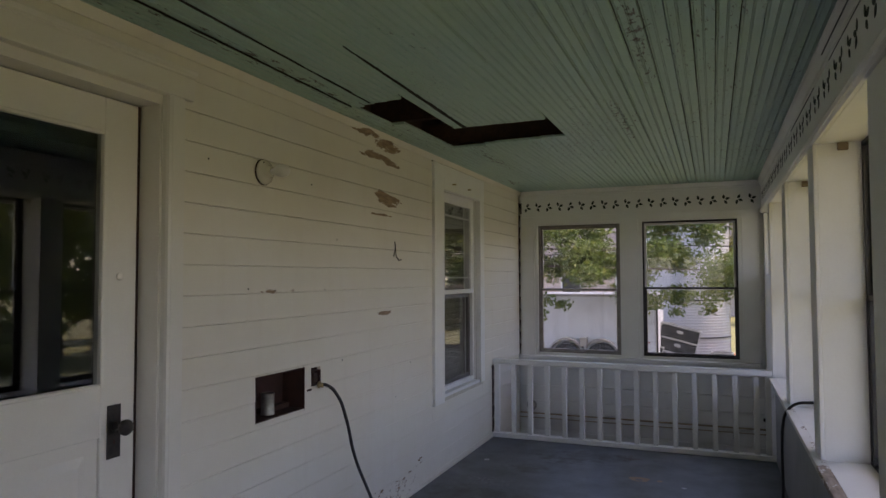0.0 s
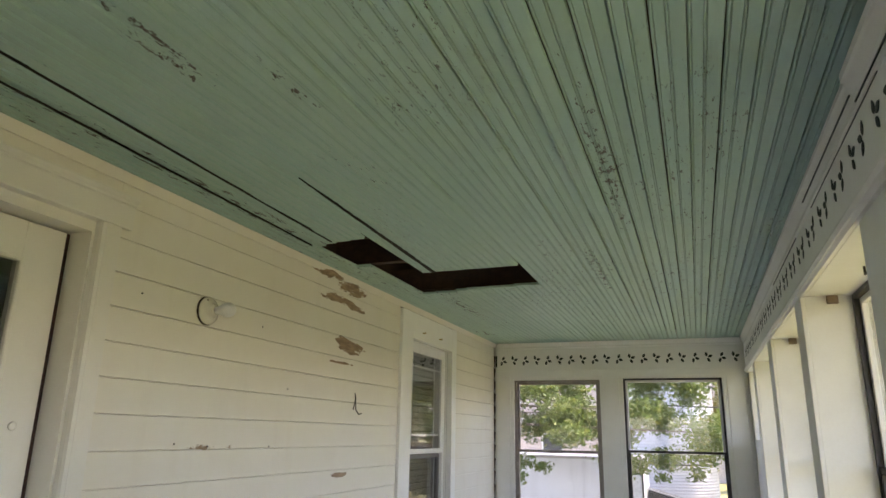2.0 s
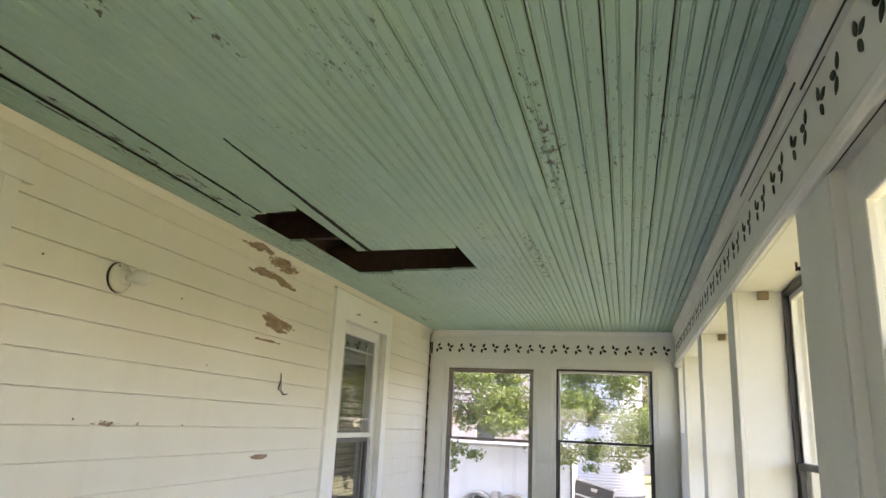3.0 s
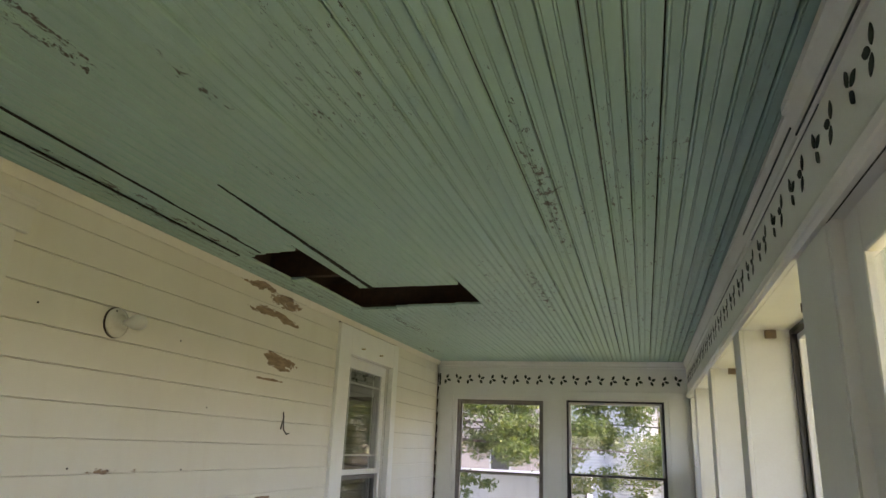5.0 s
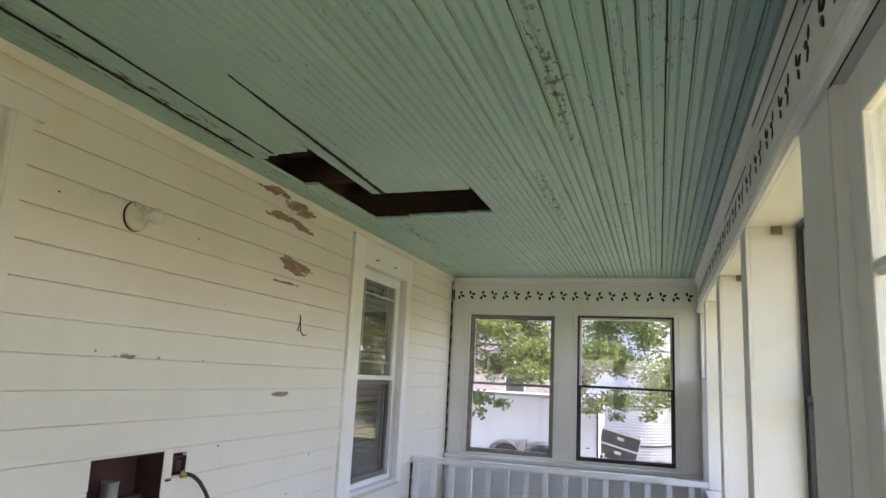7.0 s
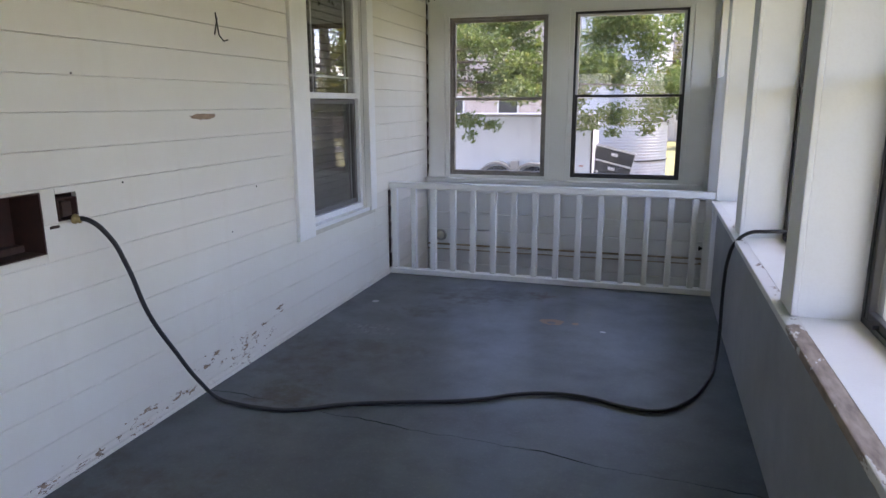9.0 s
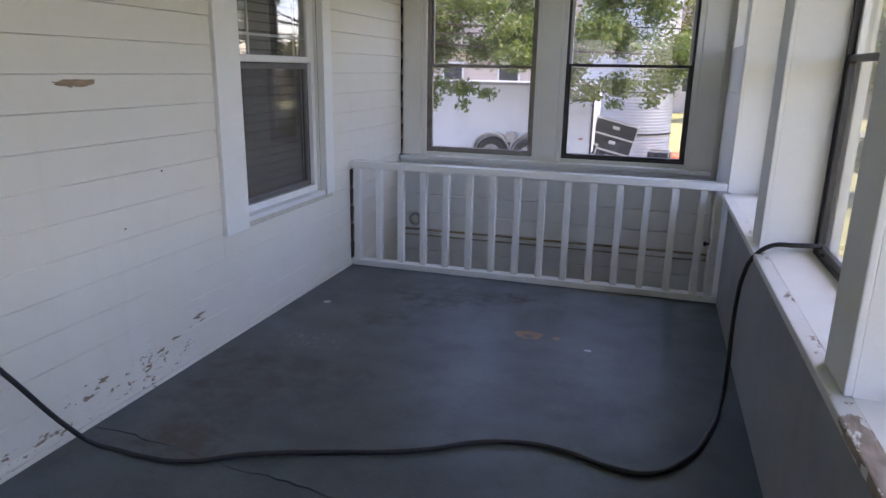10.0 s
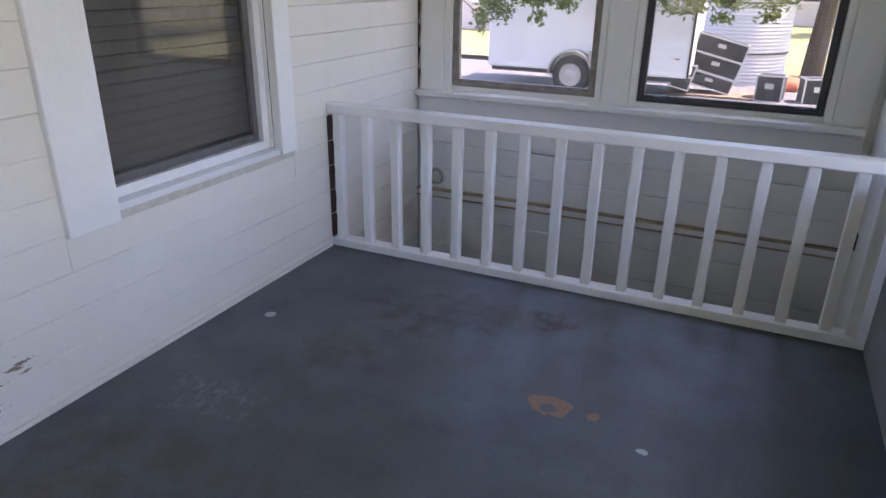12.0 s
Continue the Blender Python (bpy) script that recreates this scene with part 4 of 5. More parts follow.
box(bm, 2.314, 2.335, 1.948, 1.972, 0.40, 1.89)
part("bar", bm, TRIM, d2)
for y0, y1 in ((1.571, 1.947), (1.973, 2.349)):
    for a, b in zip([0.40] + rows_z[1:-1], rows_z[1:-1] + [1.89]):
        pane(lambda y, z, k: (2.325 + k, y, z), y0, y1, a + 0.012, b - 0.012, 0.0, d2)


# ---- things on the porch ----
rail = thing("railing", (1.13, 6.31, 0.0), "low white painted wooden railing along the stairwell", "railing")
bm = bmesh.new()
box(bm, 0.008, 2.262, 6.280, 6.355, 0.648, 0.692)
soft(bm, 0.006)
part("top_rail", bm, PALE, rail)
bm = bmesh.new()
box(bm, 0.008, 2.285, 6.283, 6.352, 0.0, 0.040)
soft(bm, 0.006)
part("bottom_rail", bm, PALE, rail)
rnd = random.Random(8)
for i in range(16):
    x = 0.045 + 0.1503 * i if i < 15 else 2.232
    bm = bmesh.new()
    box(bm, x - 0.020, x + 0.020, 6.297, 6.338, 0.041, 0.647)
    soft(bm, 0.004)
    for v in bm.verts:
        v.co.x += (v.co.z - 0.3) * rnd.uniform(-0.001, 0.001)
    part("baluster", bm, PALE, rail)

# wall recess with a can in it
recess = thing("wall_recess", (-0.09, 3.1378, 0.785), "rusty red box set in a rough hole in the boards", "recess")
bm = bmesh.new()
for d in ((-0.13, -0.126, 2.95, 3.33, 0.785, 0.985), (-0.126, -0.001, 2.9505, 2.9565, 0.785, 0.985), (-0.126, -0.001, 3.3235, 3.3295, 0.785, 0.985), (-0.126, -0.001, 2.9565, 3.3235, 0.7854, 0.7897), (-0.126, -0.001, 2.9565, 3.3235, 0.9803, 0.9846)):
    box(bm, *d)
part("box", bm, RUSTY, recess)
block("shelf", (-0.125, -0.085, 3.1162, 3.3214, 0.7901, 0.8122), OLDWOOD, recess)
bm = bmesh.new()
turned(bm, [(0.031, 0), (0.033, 0.002), (0.033, 0.006), (0.031, 0.010), (0.031, 0.090), (0.033, 0.094), (0.033, 0.098), (0.029, 0.098), (0.029, 0.086), (0.004, 0.086)], (-0.062, 3.12, 0.7915), (0, 0, 1))
tagged(part("tin_can", bm, CAN, smooth=True), "small dull tin can standing in the wall recess", "can")
outlet = thing("outlet_box", (-0.03, 3.4258, 0.8823), "rusty open electrical box in the boards", "outlet")
bm = bmesh.new()
for d in ((-0.05, -0.046, 3.385, 3.468, 0.8831, 0.957), (-0.046, 0.003, 3.3863, 3.3916, 0.8831, 0.957), (-0.046, 0.003, 3.4614, 3.4667, 0.8831, 0.957), (-0.046, 0.003, 3.3916, 3.4614, 0.8831, 0.8862), (-0.046, 0.003, 3.3916, 3.4614, 0.9539, 0.957)):
    box(bm, *d)
part("box", bm, RUSTY, outlet)
block("socket", (-0.04, -0.002, 3.4074, 3.4456, 0.8955, 0.9445), OLDWOOD, outlet, bevel=0.003)
block("tab", (-0.002, 0.003, 3.3511, 3.3863, 0.8628, 0.8722), OLDWOOD, outlet, bevel=0.001)

# electric cable from the box across the floor to the window ledge
cu = bpy.data.curves.new("cable_line", "CURVE")
cu.dimensions, cu.bevel_depth, cu.bevel_resolution, cu.resolution_u = "3D", 0.0085, 3, 10
CABLE = [(0.004, 3.44, 0.885), (0.05, 3.455, 0.88), (0.085, 3.50, 0.82), (0.10, 3.55, 0.71), (0.105, 3.63, 0.50), (0.11, 3.74, 0.32), (0.13, 3.86, 0.13), (0.16, 3.925, 0.04), (0.22, 3.955, 0.0125),
         (0.33, 3.955, 0.0095), (0.46, 3.97, 0.0095), (0.66, 4.085, 0.0095), (0.90, 4.18, 0.0095), (1.10, 4.25, 0.0095), (1.22, 4.31, 0.0095), (1.345, 4.395, 0.0095), (1.46, 4.44, 0.0095), (1.56, 4.455, 0.0095),
         (1.68, 4.44, 0.0095), (1.80, 4.40, 0.0095), (1.935, 4.40, 0.0095), (2.04, 4.50, 0.0095), (2.145, 4.75, 0.0095), (2.20, 4.97, 0.03), (2.224, 5.10, 0.12), (2.228, 5.15, 0.26), (2.226, 5.12, 0.40),
         (2.226, 5.04, 0.53), (2.246, 4.97, 0.63), (2.29, 4.94, 0.678), (2.36, 4.88, 0.70), (2.44, 4.88, 0.705)]
sp = cu.splines.new("BEZIER")
sp.bezier_points.add(len(CABLE) - 1)
for p, co in zip(sp.bezier_points, CABLE):
    p.co, p.handle_left_type, p.handle_right_type = co, "AUTO", "AUTO"
tmp = bpy.data.objects.new("cable_line", cu)
scene.collection.objects.link(tmp)
bpy.context.view_layer.update()
me = bpy.data.meshes.new_from_object(tmp.evaluated_get(bpy.context.evaluated_depsgraph_get()))
bpy.data.objects.remove(tmp)
me.materials.clear()
me.materials.append(CORD)
for p in me.polygons:
    p.use_smooth = True
cable = thing("electric_cable", (1.2374, 4.2618, 0.0), "thick black electric cable trailing over the floor to the window ledge", "cable")
wire = new("sheath", me)
wire.parent = cable
wire.matrix_parent_inverse = cable.matrix_world.inverted()
bm = bmesh.new()
turned(bm, [(0.013, 0), (0.017, 0.004), (0.017, 0.012), (0.012, 0.016), (0.012, 0.028), (0.009, 0.03)], (0.004, 3.44, 0.885), (0.9, 0.25, -0.15))
part("clamp", bm, BRASS, cable, "dull brass cable clamp", True)

# porcelain lamp holder with its bulb
lamp = thing("wall_lamp", (0.0, 2.99, 1.894), "old porcelain lamp holder with a clear bulb", "lamp")
bm = bmesh.new()
turned(bm, [(0.053, 0.005), (0.057, 0.009), (0.055, 0.017), (0.040, 0.024), (0.026, 0.030), (0.023, 0.047), (0.018, 0.049)], (0.0, 2.99, 1.894), (1, 0, 0), 32)
part("base", bm, PORCELAIN, lamp, smooth=True)
# Dark ring added behind the base to draw its contact shadow.
bm = bmesh.new()
turned(bm, [(0.050, 0.0005), (0.0585, 0.0005), (0.0585, 0.0045), (0.050, 0.005)], (0.0, 2.99, 1.894), (1, 0, 0), 32)
part("shadow_ring", bm, OLDWOOD, lamp, "dark ring painted in for the shadow round the base")
bm = bmesh.new()
turned(bm, [(0.013, 0.045), (0.014, 0.060), (0.022, 0.078), (0.029, 0.096), (0.030, 0.110), (0.025, 0.126), (0.012, 0.138), (0.002, 0.141)], (0.0, 2.99, 1.894), (1, 0, 0), 24)
bulbmat = plain("bulb_glass", (0.78, 0.77, 0.73), (0.72, 0.70, 0.66), 9, 0.3, bump=0.02)
part("bulb", bm, bulbmat, lamp, smooth=True)
for z in (1.9329, 1.8599):
    bm = bmesh.new()
    turned(bm, [(0.0045, 0.0), (0.0045, 0.003), (0.002, 0.004)], (0.0185, 2.99 - 0.022, z), (1, 0, 0), 10)
    part("screw", bm, IRON, lamp)

# bent wire hook on the boards
bm = bmesh.new()
for i, (a, b) in enumerate((((0.004, 4.315, 1.6463), (0.01, 4.3228, 1.553)), ((0.01, 4.3228, 1.553), (0.022, 4.3373, 1.5288)), ((0.022, 4.3373, 1.5288), (0.03, 4.3562, 1.5356)), ((0.004, 4.2996, 1.553), (0.008, 4.3195, 1.624)))):
    turned(bm, [(0.0028, 0), (0.0028, (Vector(b) - Vector(a)).length)], a, Vector(b) - Vector(a), 8)
tagged(part("wire_hook", bm, IRON), "bent rusty wire hook on the painted boards", "hook")
rnd = random.Random(21)
for y, z in ((2.8947, 1.3742), (3.0839, 1.3645), (3.5058, 1.3597), (2.6422, 1.898), (3.6239, 1.624), (3.683, 0.9796), (4.3317, 0.6758), (4.5545, 0.8628), (3.3791, 1.8878)):
    bm = bmesh.new()
    turned(bm, [(0.0035, -0.001), (0.0035, 0.002), (0.001, 0.003)], (0.0, y, z), (1, 0, 0), 8)
    tagged(part("nail_head", bm, IRON), "small rusty nail head in the painted boards", "nail", group="nail heads")
for y, z in ((5.28, 2.13), (5.62, 2.13)):
    bm = bmesh.new()
    turned(bm, [(0.005, 0), (0.005, 0.02), (0.007, 0.022), (0.007, 0.026)], (0.0215, y, z), (1, 0, 0), 8)
    tagged(part("screw_hook", bm, BRASS), "small old hook on the window casing", "hook", group="casing hooks")
# wire clip under the window head
bm = bmesh.new()
for a, b in (((2.395, 3.2903, 1.989), (2.395, 3.2903, 1.9601)), ((2.395, 3.2924, 1.9621), (2.395, 3.2478, 1.9621)), ((2.395, 3.25, 1.9641), (2.395, 3.25, 1.9502))):
    turned(bm, [(0.004, 0), (0.004, (Vector(b) - Vector(a)).length)], a, Vector(b) - Vector(a), 8)
tagged(part("wire_clip", bm, IRON), "small black hook under the window head", "hook")
# round fitting and a spigot in the stairwell
fit_ = thing("wall_outlet_cover", (0.12, 7.2267, 0.125), "round grey cover on the stairwell wall", "cover")
bm = bmesh.new()
turned(bm, [(0.050, 0), (0.052, 0.004), (0.050, 0.014), (0.040, 0.016), (0.036, 0.012), (0.004, 0.012)], (0.12, 7.2295, 0.125), (0, -1, 0), 28)
part("ring", bm, ALUMINIUM, fit_, smooth=True)
bm = bmesh.new()
turned(bm, [(0.034, 0.012), (0.030, 0.018), (0.004, 0.02)], (0.12, 7.2295, 0.125), (0, -1, 0), 24)
part("lid", bm, PORCELAIN, fit_, smooth=True)
latch = thing("door_latch", (2.2767, 7.0118, 0.1731), "small black latch at the corner of the stairwell", "latch")
block("plate", (2.2733, 2.2846, 6.9843, 7.0392, 0.1346, 0.2116), IRON, latch, bevel=0.003)
bm = bmesh.new()
turned(bm, [(0.008, 0), (0.008, 0.02), (0.016, 0.024), (0.017, 0.034), (0.008, 0.038)], (2.2733, 7.0118, 0.1731), (-1, 0, 0), 16)
part("knob", bm, IRON, latch, smooth=True)

# ---- outside ----
GZ = -0.75
bm = bmesh.new()
vs = [bm.verts.new(p) for p in ((-300, -300, GZ), (300, -300, GZ), (300, 300, GZ), (-300, 300, GZ))]
bm.faces.new(vs)
tagged(part("ground", bm, GRASS), "dry mown lawn round the house", "ground", kind="structure")
bm = bmesh.new()
box(bm, -30, 3.0, 10.0, 20.5, GZ - 0.05, GZ + 0.012)
tagged(part("road_drive", bm, GRAVEL), "grey gravel drive behind the house", "road", kind="structure")
bm = bmesh.new()
prism(bm, [(3.0, 27.0), (40.0, 30.5), (40.0, 33.5), (3.0, 30.0)], 2, GZ - 0.05, GZ + 0.01)
tagged(part("road_lane", bm, GRAVEL), "pale lane across the lawn", "road", kind="structure")
# unseen house body and porch roof, added to shut out sky light
bm = bmesh.new()
box(bm, -8, -3.25, -7, 7.34, GZ, 5.4)
box(bm, -3.25, -0.142, -7, -1.7, GZ, 5.4)
box(bm, -3.25, -0.142, -1.7, 7.34, 2.80, 5.4)
prism(bm, [(-8.4, 5.4), (0.3, 5.4), (-4, 7.6)], 1, -7.3, 7.64)
tagged(part("house_body", bm, HOUSESIDE), "unseen pale sided body of the house, added to block the sky", "house", kind="structure")
tagged(block("porch_roof", (-0.14, 3.30, Y0 - 0.4, 7.84, 2.75, 2.84), ROOFING), "unseen low shingled roof over the porch, added to block the sky", "roof", kind="structure")
soffit = tagged(block("soffit", (2.536, 3.25, Y0 - 0.3, 7.74, 2.16, 2.745), TRIM), "white painted eave outside the porch windows", "soffit", kind="structure")
for i in range(6):
    block("board", (2.54 + i * 0.118, 2.54 + i * 0.118 + 0.116, Y0 - 0.3, 7.74, 2.14, 2.159), TRIM, soffit, bevel=0.003)
bm = bmesh.new()
box(bm, 3.25, 3.29, Y0 - 0.3, 7.74, 2.10, 2.74)
tagged(part("trim_fascia", bm, TRIM), "white fascia along the eave", "trim", kind="structure")

# white box trailer
trailer = thing("box_trailer", (-1.1, 16.9, GZ), "white enclosed box trailer with two axles", "trailer")
bm = bmesh.new()
box(bm, -2.95, 0.68, 16.0, 17.9, GZ + 0.40, 1.0)
soft(bm, 0.04)
part("body", bm, TRAILERSKIN, trailer)
block("roof_rail", (-2.96, 0.69, 15.985, 17.915, 0.97, 1.03), ALUMINIUM, trailer, bevel=0.01)
block("corner_post", (0.665, 0.692, 15.97, 16.10, GZ + 0.40, 0.97), CASEBLACK, trailer)
block("chassis", (-2.9, 0.65, 16.1, 17.8, GZ + 0.32, GZ + 0.40), CASEBLACK, trailer)
block("marker", (0.44, 0.52, 15.985, 16.0, GZ + 0.70, GZ + 0.73), TARP, trailer)
for x in (-1.30, -0.52):
    wheel = new("wheel")
    wheel.location = (x, 15.93, GZ + 0.35)
    wheel.parent = trailer
    wheel.matrix_parent_inverse = trailer.matrix_world.inverted()
    bpy.context.view_layer.update()
    bm = bmesh.new()
    turned(bm, [(0.19, -0.10), (0.30, -0.10), (0.335, -0.07), (0.335, 0.07), (0.30, 0.10), (0.19, 0.10)], (x, 15.93, GZ + 0.35), (0, 1, 0), 32)
    part("tyre", bm, TYRE, wheel)
    bm = bmesh.new()
    turned(bm, [(0.20, -0.098), (0.195, -0.108), (0.17, -0.104), (0.10, -0.102), (0.06, -0.118), (0.02, -0.120)], (x, 15.93, GZ + 0.35), (0, 1, 0), 24)
    part("rim", bm, ALUMINIUM, wheel)
    bm = bmesh.new()
    arc = [(x + 0.41 * math.cos(a), GZ + 0.38 + 0.41 * math.sin(a)) for a in (math.pi * i / 14 for i in range(15))]
    inner = [(x + 0.375 * math.cos(a), GZ + 0.38 + 0.375 * math.sin(a)) for a in (math.pi * i / 14 for i in range(14, -1, -1))]
    lo = [bm.verts.new((p, 15.76, q)) for p, q in arc + inner]
    hi = [bm.verts.new((p, 16.0, q)) for p, q in arc + inner]
    n = len(lo)
    for i in range(n):
        bm.faces.new((lo[i], hi[i], hi[(i + 1) % n], lo[(i + 1) % n]))
    for i in range(14):
        bm.faces.new((lo[i], lo[i + 1], lo[n - 2 - i], lo[n - 1 - i]))
    bmesh.ops.recalc_face_normals(bm, faces=bm.faces)
    part("fender", bm, ALUMINIUM, trailer)
block("fender_bridge", (-0.985, -0.835, 15.76, 16.0, GZ + 0.60, GZ + 0.80), ALUMINIUM, trailer)
block("drawbar", (-4.1, -2.95, 16.9, 17.0, GZ + 0.38, GZ + 0.46), CASEBLACK, trailer)
block("jack", (-4.0, -3.92, 16.9, 16.98, GZ, GZ + 0.8), ALUMINIUM, trailer)

# corrugated grain bin
bin_ = thing("grain_bin", (1.12, 19.7, GZ), "round corrugated galvanised grain bin", "silo")
bm = bmesh.new()
prof, z = [], 0.0
while z < 5.0:
    prof.append((1.12 + 0.007 * math.sin(z * 2 * math.pi / 0.07), z))
    z += 0.0175
turned(bm, prof, (1.12, 19.7, GZ), (0, 0, 1), 64)
part("wall", bm, GALVANISED, bin_, smooth=True)
bm = bmesh.new()
turned(bm, [(1.2, 5.0), (1.2, 5.05), (0.3, 5.8), (0.3, 6.0), (0.02, 6.1)], (1.12, 19.7, GZ), (0, 0, 1), 48)
part("roof", bm, GALVANISED, bin_)
for z in (0.6, 1.55, 2.5, 3.45):
    bm = bmesh.new()
    turned(bm, [(1.135, z), (1.145, z + 0.005), (1.145, z + 0.030), (1.135, z + 0.035)], (1.12, 19.7, GZ), (0, 0, 1), 64)
    part("hoop", bm, CASEBLACK, bin_)


def road_case(m, l, w, h, label):
    """A flight case: laminate box, aluminium edges, ball corners and a latch."""
    c = thing("road_case", (0, 0, 0), label, "case", group="road cases")
    bm = bmesh.new()
    box(bm, -l / 2, l / 2, -w / 2, w / 2, 0.0, h)
    part("body", bm, CASEBLACK, c)
    e = 0.02
    for sx in (-1, 1):
        for sy in (-1, 1):
            block("edge", (sx * l / 2 - e * (sx > 0) - 0.004 * (sx < 0), sx * l / 2 + e * (sx < 0) + 0.004 * (sx > 0), sy * w / 2 - e * (sy > 0) - 0.004 * (sy < 0), sy * w / 2 + e * (sy < 0) + 0.004 * (sy > 0), 0.0, h), CASEEDGE, c)
        for z in (0.0, h):
            block("edge", (sx * l / 2 - 0.013, sx * l / 2 + 0.013, -w / 2, w / 2, z - 0.012, z + 0.012), CASEEDGE, c)
    for sy in (-1, 1):
        for z in (0.0, h):
            block("edge", (-l / 2, l / 2, sy * w / 2 - 0.012, sy * w / 2 + 0.012, z - 0.012, z + 0.012), CASEEDGE, c)
    block("latch", (-0.07, 0.07, -w / 2 - 0.028, -w / 2, h * 0.5, h * 0.72), CASEEDGE, c, bevel=0.006)
    c.matrix_world = m
    return c


DARK_CASE = "black road case with aluminium edges, lying tilted in the stack"
road_case(pose(0.908, 17.2, -0.600, 0, 14, 6), 0.84, 0.5, 0.24, "low black road case under the stack")
road_case(pose(0.97, 17.2, -0.350, 0, 14, 6), 0.86, 0.5, 0.30, DARK_CASE)
road_case(pose(1.042, 17.2, -0.045, 0, 14, 4), 0.88, 0.5, 0.30, DARK_CASE)
road_case(pose(0.47, 16.85, -0.60, 0, 14, 8), 0.34, 0.4, 0.22, "small black road case leaning on the stack")
road_case(pose(0.525, 16.85, -0.375, 0, 14, 8), 0.34, 0.4, 0.21, "small black road case lying on another")
road_case(pose(2.00, 17.0, GZ + 0.012, 0, 0, -8), 0.44, 0.36, 0.43, "black road case with aluminium edges standing on the ground")
road_case(pose(2.70, 17.1, GZ, 0, 0, 12), 0.44, 0.36, 0.42, "black road case with aluminium edges standing on the ground")
pallet = thing("wood_pallet", (0.95, 17.1, GZ), "weathered wooden boards under the stacked cases", "pallet")
for i in range(4):
    block("plank", (0.25, 1.75, 16.72 + i * 0.18, 16.87 + i * 0.18, GZ + 0.03, GZ + 0.05), FENCEWOOD, pallet)
for x in (0.3, 0.95, 1.6):
    block("bearer", (x, x + 0.08, 16.7, 17.45, GZ + 0.012, GZ + 0.03), FENCEWOOD, pallet)
bm = bmesh.new()
bmesh.ops.create_icosphere(bm, subdivisions=3, radius=1.0)
for v in bm.verts:
    v.co = Vector((v.co.x * 0.28, v.co.y * 0.22, max(v.co.z, -0.2) * 0.22)) * (1 + 0.35 * noise.noise(v.co * 2.3))
    v.co += Vector((2.32, 18.4, GZ + 0.05))
tagged(part("cloth_heap", bm, TARP, smooth=True), "crumpled orange cloth heap on the grass", "cloth")


# ---- plants ----
def leaves(name, blobs, count, size, material, seed, flat=0.75):
    """Small folded leaves scattered in clumps; blobs: (x, y, z, rx, ry, rz)."""
    r = np.random.default_rng(seed)
    b = np.array(blobs)
    vol = b[:, 3] * b[:, 4] * b[:, 5]
    which = r.choice(len(b), count, p=vol ** 0.8 / (vol ** 0.8).sum())
    d = r.normal(size=(count, 3))
    d /= np.linalg.norm(d, axis=1)[:, None]
    rad = r.random(count) ** 0.45
    clump = np.array([noise.noise(Vector((p[0] * 2.1, p[1] * 2.1, p[2] * 2.1))) for p in (d * 1.4 + which[:, None] * 3.7)])
    c = b[which, :3] + d * b[which, 3:] * (rad * (0.85 + 0.55 * clump))[:, None]
    u = r.normal(size=(count, 3)) * (1, 1, flat)
    u /= np.linalg.norm(u, axis=1)[:, None]
    v = np.cross(u, r.normal(size=(count, 3)))
    v /= np.linalg.norm(v, axis=1)[:, None]
    s = size * (0.6 + 0.8 * r.random(count))[:, None]
    n = np.cross(u, v)
    quad = np.stack([c - u * s, c - v * s * 0.42 + n * s * 0.12, c + u * s, c + v * s * 0.42 + n * s * 0.12], 1).reshape(-1, 3)
    me = bpy.data.meshes.new(name)
    me.from_pydata(quad.tolist(), [], np.arange(count * 4).reshape(-1, 4).tolist())
    me.materials.append(material)
    return me


def limb(bm, pts, radii, steps=9):
    rings = []
    for p, r in zip(pts, radii):
        rings.append([bm.verts.new((p[0] + r * math.cos(a), p[1] + r * math.sin(a) * (1 if abs(pts[-1][2] - pts[0][2]) > 0.8 else 0.4), p[2] + (0 if abs(pts[-1][2] - pts[0][2]) > 0.8 else r * math.sin(a)))) for a in (2 * math.pi * i / steps for i in range(steps))])
    for p, q in zip(rings, rings[1:]):
        for i in range(steps):
            bm.faces.new((p[i], p[(i + 1) % steps], q[(i + 1) % steps], q[i]))
    bm.faces.new(rings[-1])


def tree(place, height, blobs, count, size, material, seed, label, trunk=0.22):
    t = thing("tree", (place[0], place[1], GZ), label, "tree")
    r = random.Random(seed)
    x, y = place
    bm = bmesh.new()
    limb(bm, [(x, y, GZ - 0.1), (x + 0.05, y, GZ + height * 0.25), (x + r.uniform(-.2, .2), y, GZ + height * 0.5), (x + r.uniform(-.3, .3), y, GZ + height * 0.9)], [trunk * 1.35, trunk, trunk * 0.7, trunk * 0.2])
    part("trunk", bm, BARK, t)
    top = (x, y, GZ + height * 0.42)
    for b in blobs[::5]:
        bm = bmesh.new()
        mid = [(top[i] + b[i]) / 2 + r.uniform(-0.15, 0.15) for i in range(3)]
        limb(bm, [top, mid, b[:3]], [trunk * 0.2, trunk * 0.1, trunk * 0.03])
        part("limb", bm, BARK, t)
    crown_ = new("crown", leaves("crown", blobs, count, size, material, seed))
    crown_.parent = t
    crown_.matrix_parent_inverse = t.matrix_world.inverted()
    return t


def spread(seed, n, cx, cy, cz, sx, sy, sz, r0, r1):
    r = random.Random(seed)
    return [(cx + r.uniform(-sx, sx), cy + r.uniform(-sy, sy), cz + r.uniform(-sz, sz), q, q, q * 0.7) for q in (r.uniform(r0, r1) for _ in range(n))]


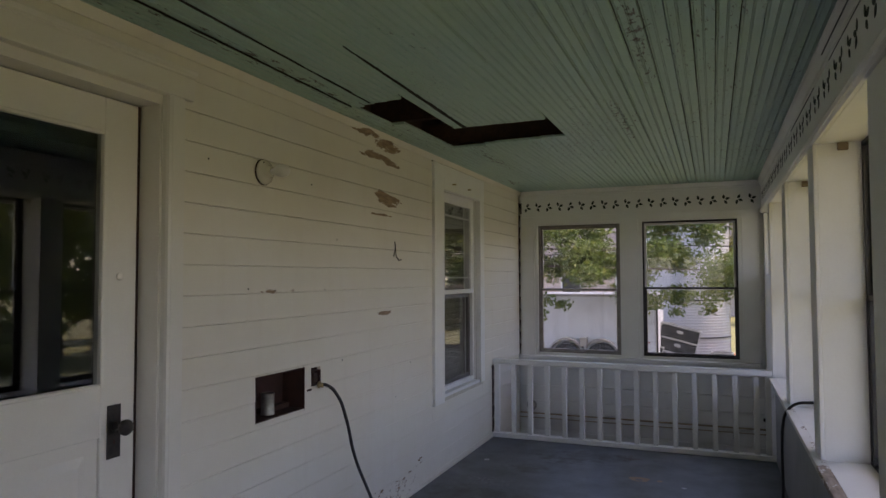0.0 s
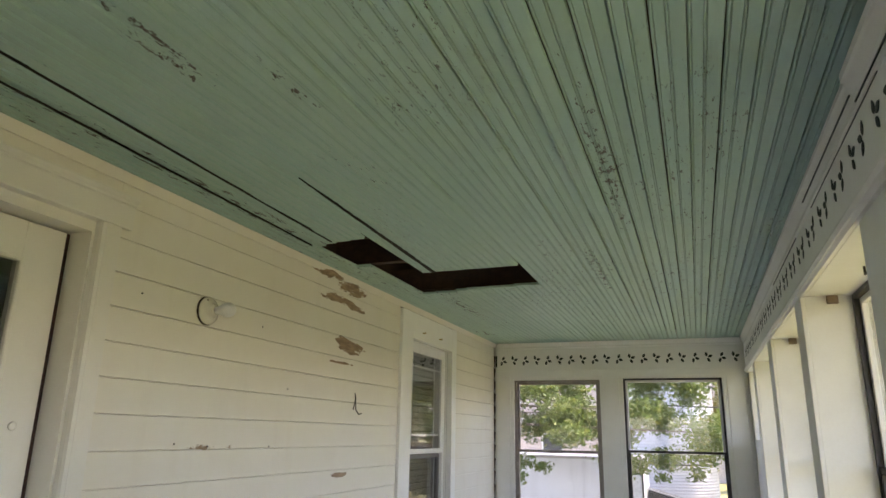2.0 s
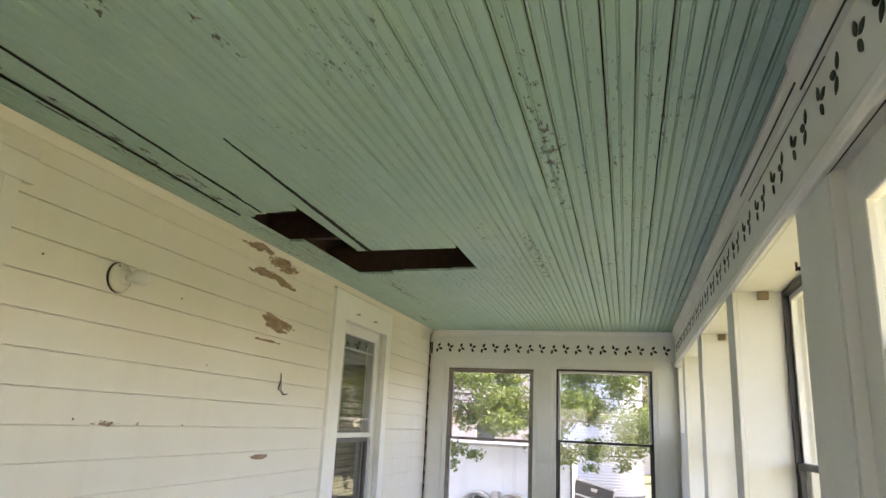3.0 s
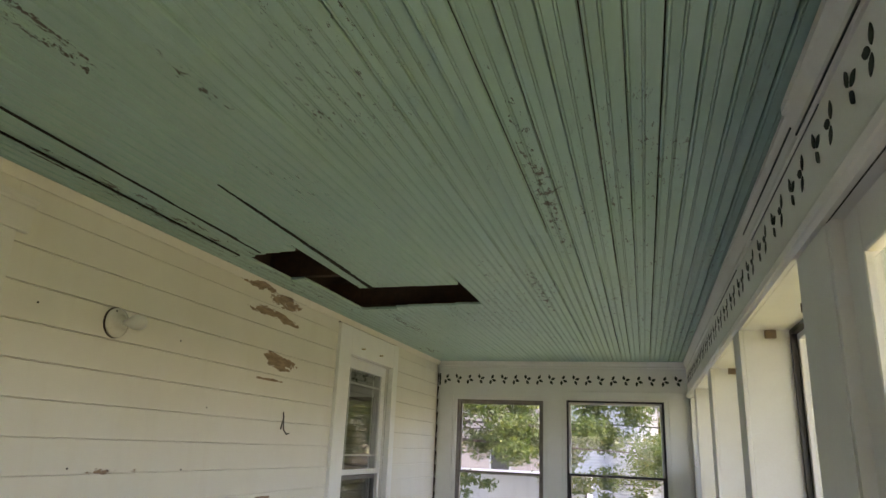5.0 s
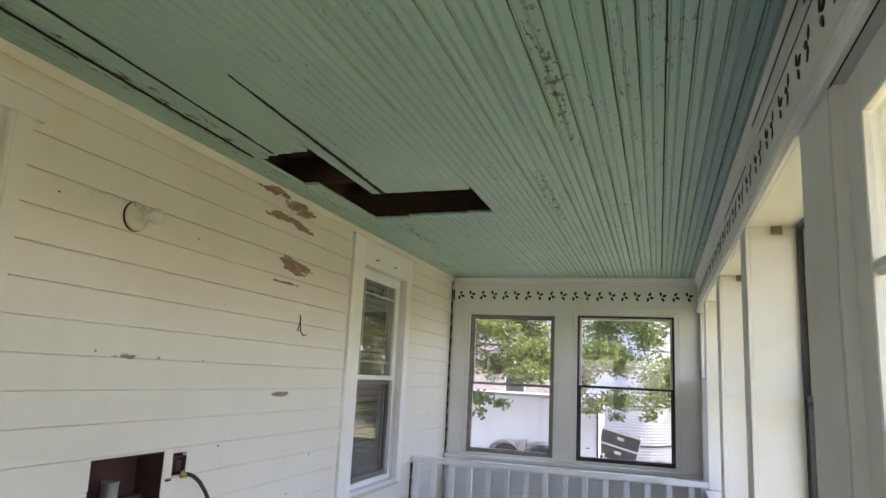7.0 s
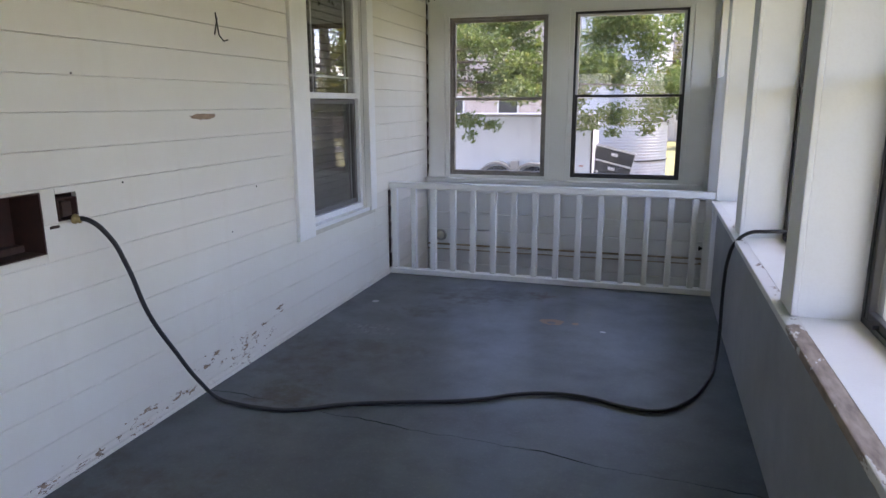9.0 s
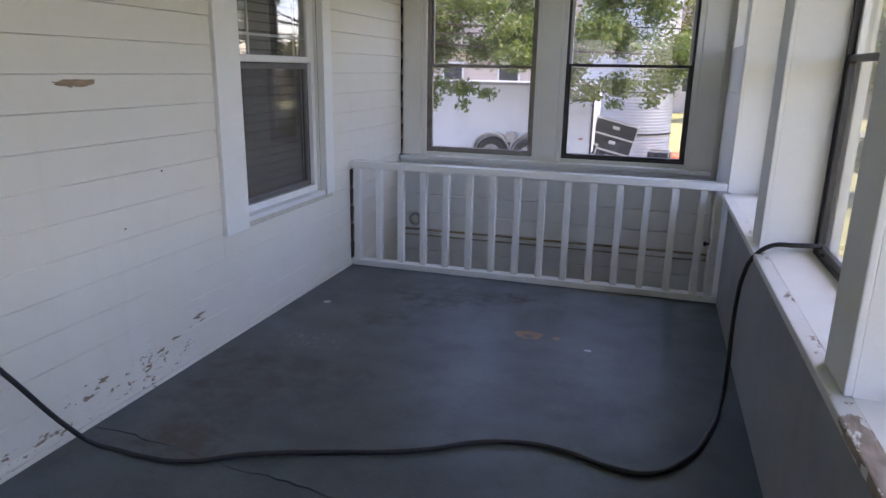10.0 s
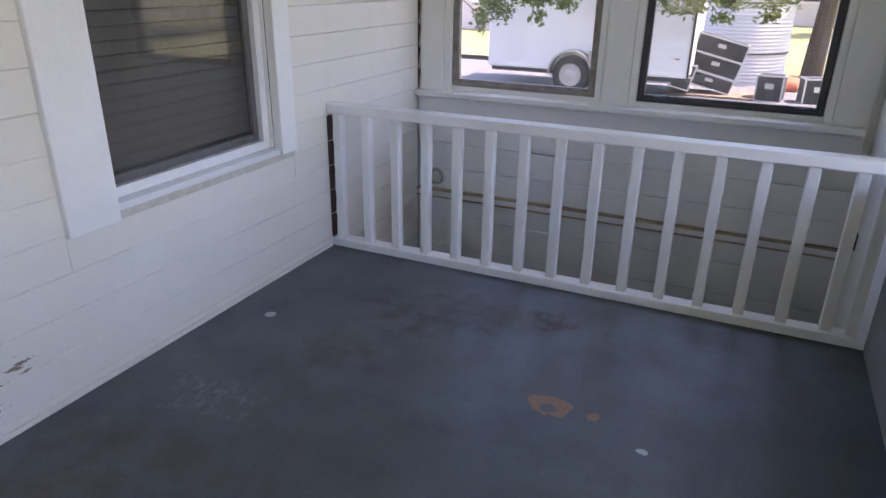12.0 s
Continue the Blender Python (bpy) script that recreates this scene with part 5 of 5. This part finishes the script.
near_blobs = spread(2, 44, -0.6, 14.464, 2.15, 3.0, 0.9, 0.75, 0.3, 0.65) + [(-2.4, 14.245, 1.25, 0.45, 0.4, 0.45), (0.3, 14.464, 1.15, 0.5, 0.4, 0.35), (1.2, 14.683, 1.05, 0.5, 0.4, 0.3), (1.9, 14.5735, 1.2, 0.4, 0.4, 0.4), (0.7, 14.5735, 0.9, 0.3, 0.3, 0.22), (-2.2, 14.1355, 0.85, 0.22, 0.22, 0.28), (-1.9, 14.1355, 1.0, 0.3, 0.25, 0.2), (-1.5, 14.1355, 0.95, 0.40, 0.28, 0.20), (-1.05, 14.245, 0.86, 0.26, 0.2, 0.14),
               (-2.0, 14.1355, 0.72, 0.22, 0.2, 0.22), (-1.45, 14.1355, 0.66, 0.16, 0.14, 0.14), (-2.4, 14.245, 0.6, 0.2, 0.2, 0.3), (1.15, 14.5735, 0.74, 0.2, 0.2, 0.12), (1.75, 14.5735, 0.78, 0.22, 0.2, 0.16), (0.45, 14.464, 0.84, 0.22, 0.2, 0.14)]
tree((-4.6, 14.902), 6.6, near_blobs, 44000, 0.045, LEAF, 4, "leafy green shade tree with low hanging twigs over the drive", 0.24)
tree((2.80, 20.6), 6.5, spread(6, 14, 3.1, 20.3, 2.1, 1.2, 0.8, 1.6, 0.45, 0.85), 12000, 0.06, LEAFGOLD, 9, "tree with yellow-green sunlit leaves and a leaning trunk", 0.17)
tree((5.0, 15.559), 6.6, spread(31, 34, 5.3, 15.2305, 1.7, 2.1, 0.9, 2.1, 0.45, 0.8), 20000, 0.075, LEAFGOLD, 33, "young tree with sunlit yellow-green leaves near the porch", 0.16)
tree((6.5, 35.05), 9.0, spread(12, 14, 6.5, 35.05, 4.0, 2.8, 1.5, 2.6, 1.0, 1.7), 9000, 0.15, LEAFGOLD, 13, "tall sunlit tree beyond the lawn", 0.35)
tree((13.5, 41.62), 10.0, spread(14, 16, 14.245, 41.62, 4.0, 4.0, 2.0, 3.0, 1.2, 2.0), 9000, 0.18, LEAF, 15, "tall sunlit tree beyond the lawn", 0.35)
tree((14.5, 13.15), 8.0, spread(16, 18, 14.5, 13.15, 1.8, 1.6, 3.0, 2.6, 1.0, 1.7), 9000, 0.15, LEAF, 17, "broad leafy tree beside the lawn", 0.35)
tree((18.0, 21.3625), 8.0, spread(18, 18, 18.0, 21.91, 2.4, 2.0, 6.0, 2.6, 1.1, 1.9), 10000, 0.17, LEAFGOLD, 19, "broad leafy tree beside the lawn", 0.35)
tree((-7.5, 33.955), 9.0, spread(20, 14, -6.5, 33.955, 4.0, 4.0, 1.5, 2.8, 1.0, 1.8), 8000, 0.16, LEAF, 23, "leafy tree behind the trailer", 0.35)

fence = thing("board_fence", (14, 36, GZ), "weathered board fence beyond the lawn", "fence")
for i in range(44):
    block("slat", (4.2 + i * 0.42, 4.6 + i * 0.42, 39.43, 39.4738, GZ, GZ + 1.7 + 0.06 * math.sin(i * 1.7)), FENCEWOOD, fence)


def far_house(x0, x1, y0, y1, eave, ridge, material, label):
    h = thing("house", ((x0 + x1) / 2, (y0 + y1) / 2, GZ), label, "house")
    block("wall", (x0, x1, y0, y1, GZ, eave), material, h)
    bm = bmesh.new()
    prism(bm, [(y0 - 0.4, eave - 0.1), (y1 + 0.4, eave - 0.1), ((y0 + y1) / 2, ridge)], 0, x0 - 0.4, x1 + 0.4)
    part("roof", bm, ROOFING, h)
    n = int((x1 - x0) / 2.2)
    for i in range(n):
        x = x0 + (i + 0.5) * (x1 - x0) / n
        wdw = block("window", (x - 0.45, x + 0.45, y0 - 0.04, y0, GZ + 1.0, GZ + 2.3), VINYL, h)
        block("pane", (x - 0.38, x + 0.38, y0 - 0.05, y0 - 0.041, GZ + 1.08, GZ + 2.22), BLACKFRAME, wdw)
    return h


far_house(-12.0, -0.4, 29.5, 39.43, 2.0, 5.4, plain("pink_siding", (0.62, 0.50, 0.46), (0.54, 0.43, 0.40), 2, 0.7), "low pale pink house with a dark roof behind the trailer")
far_house(-0.2, 9.5, 40.0, 47.0, 2.4, 5.2, HOUSESIDE, "pale sided house far behind the trees")
bm = bmesh.new()
pts = [Vector((-9 + i * 0.5, 16.9825, 2.55 - 0.02 * i + 0.010 * (i - 20) ** 2 / 20)) for i in range(45)]
for a, b in zip(pts, pts[1:]):
    turned(bm, [(0.014, 0), (0.014, (b - a).length)], a, b - a, 6)
service = thing("utility_line", (-9.0, 16.9825, GZ), "dark overhead cable strung between wooden poles", "utility line")
part("cable", bm, CORD, service)
for p in (pts[0], pts[-1]):
    bm = bmesh.new()
    turned(bm, [(0.14, GZ - 0.1), (0.12, 1.5), (0.10, p.z + 0.4)], (p.x, p.y, 0), (0, 0, 1), 12)
    part("pole", bm, BARK, service)
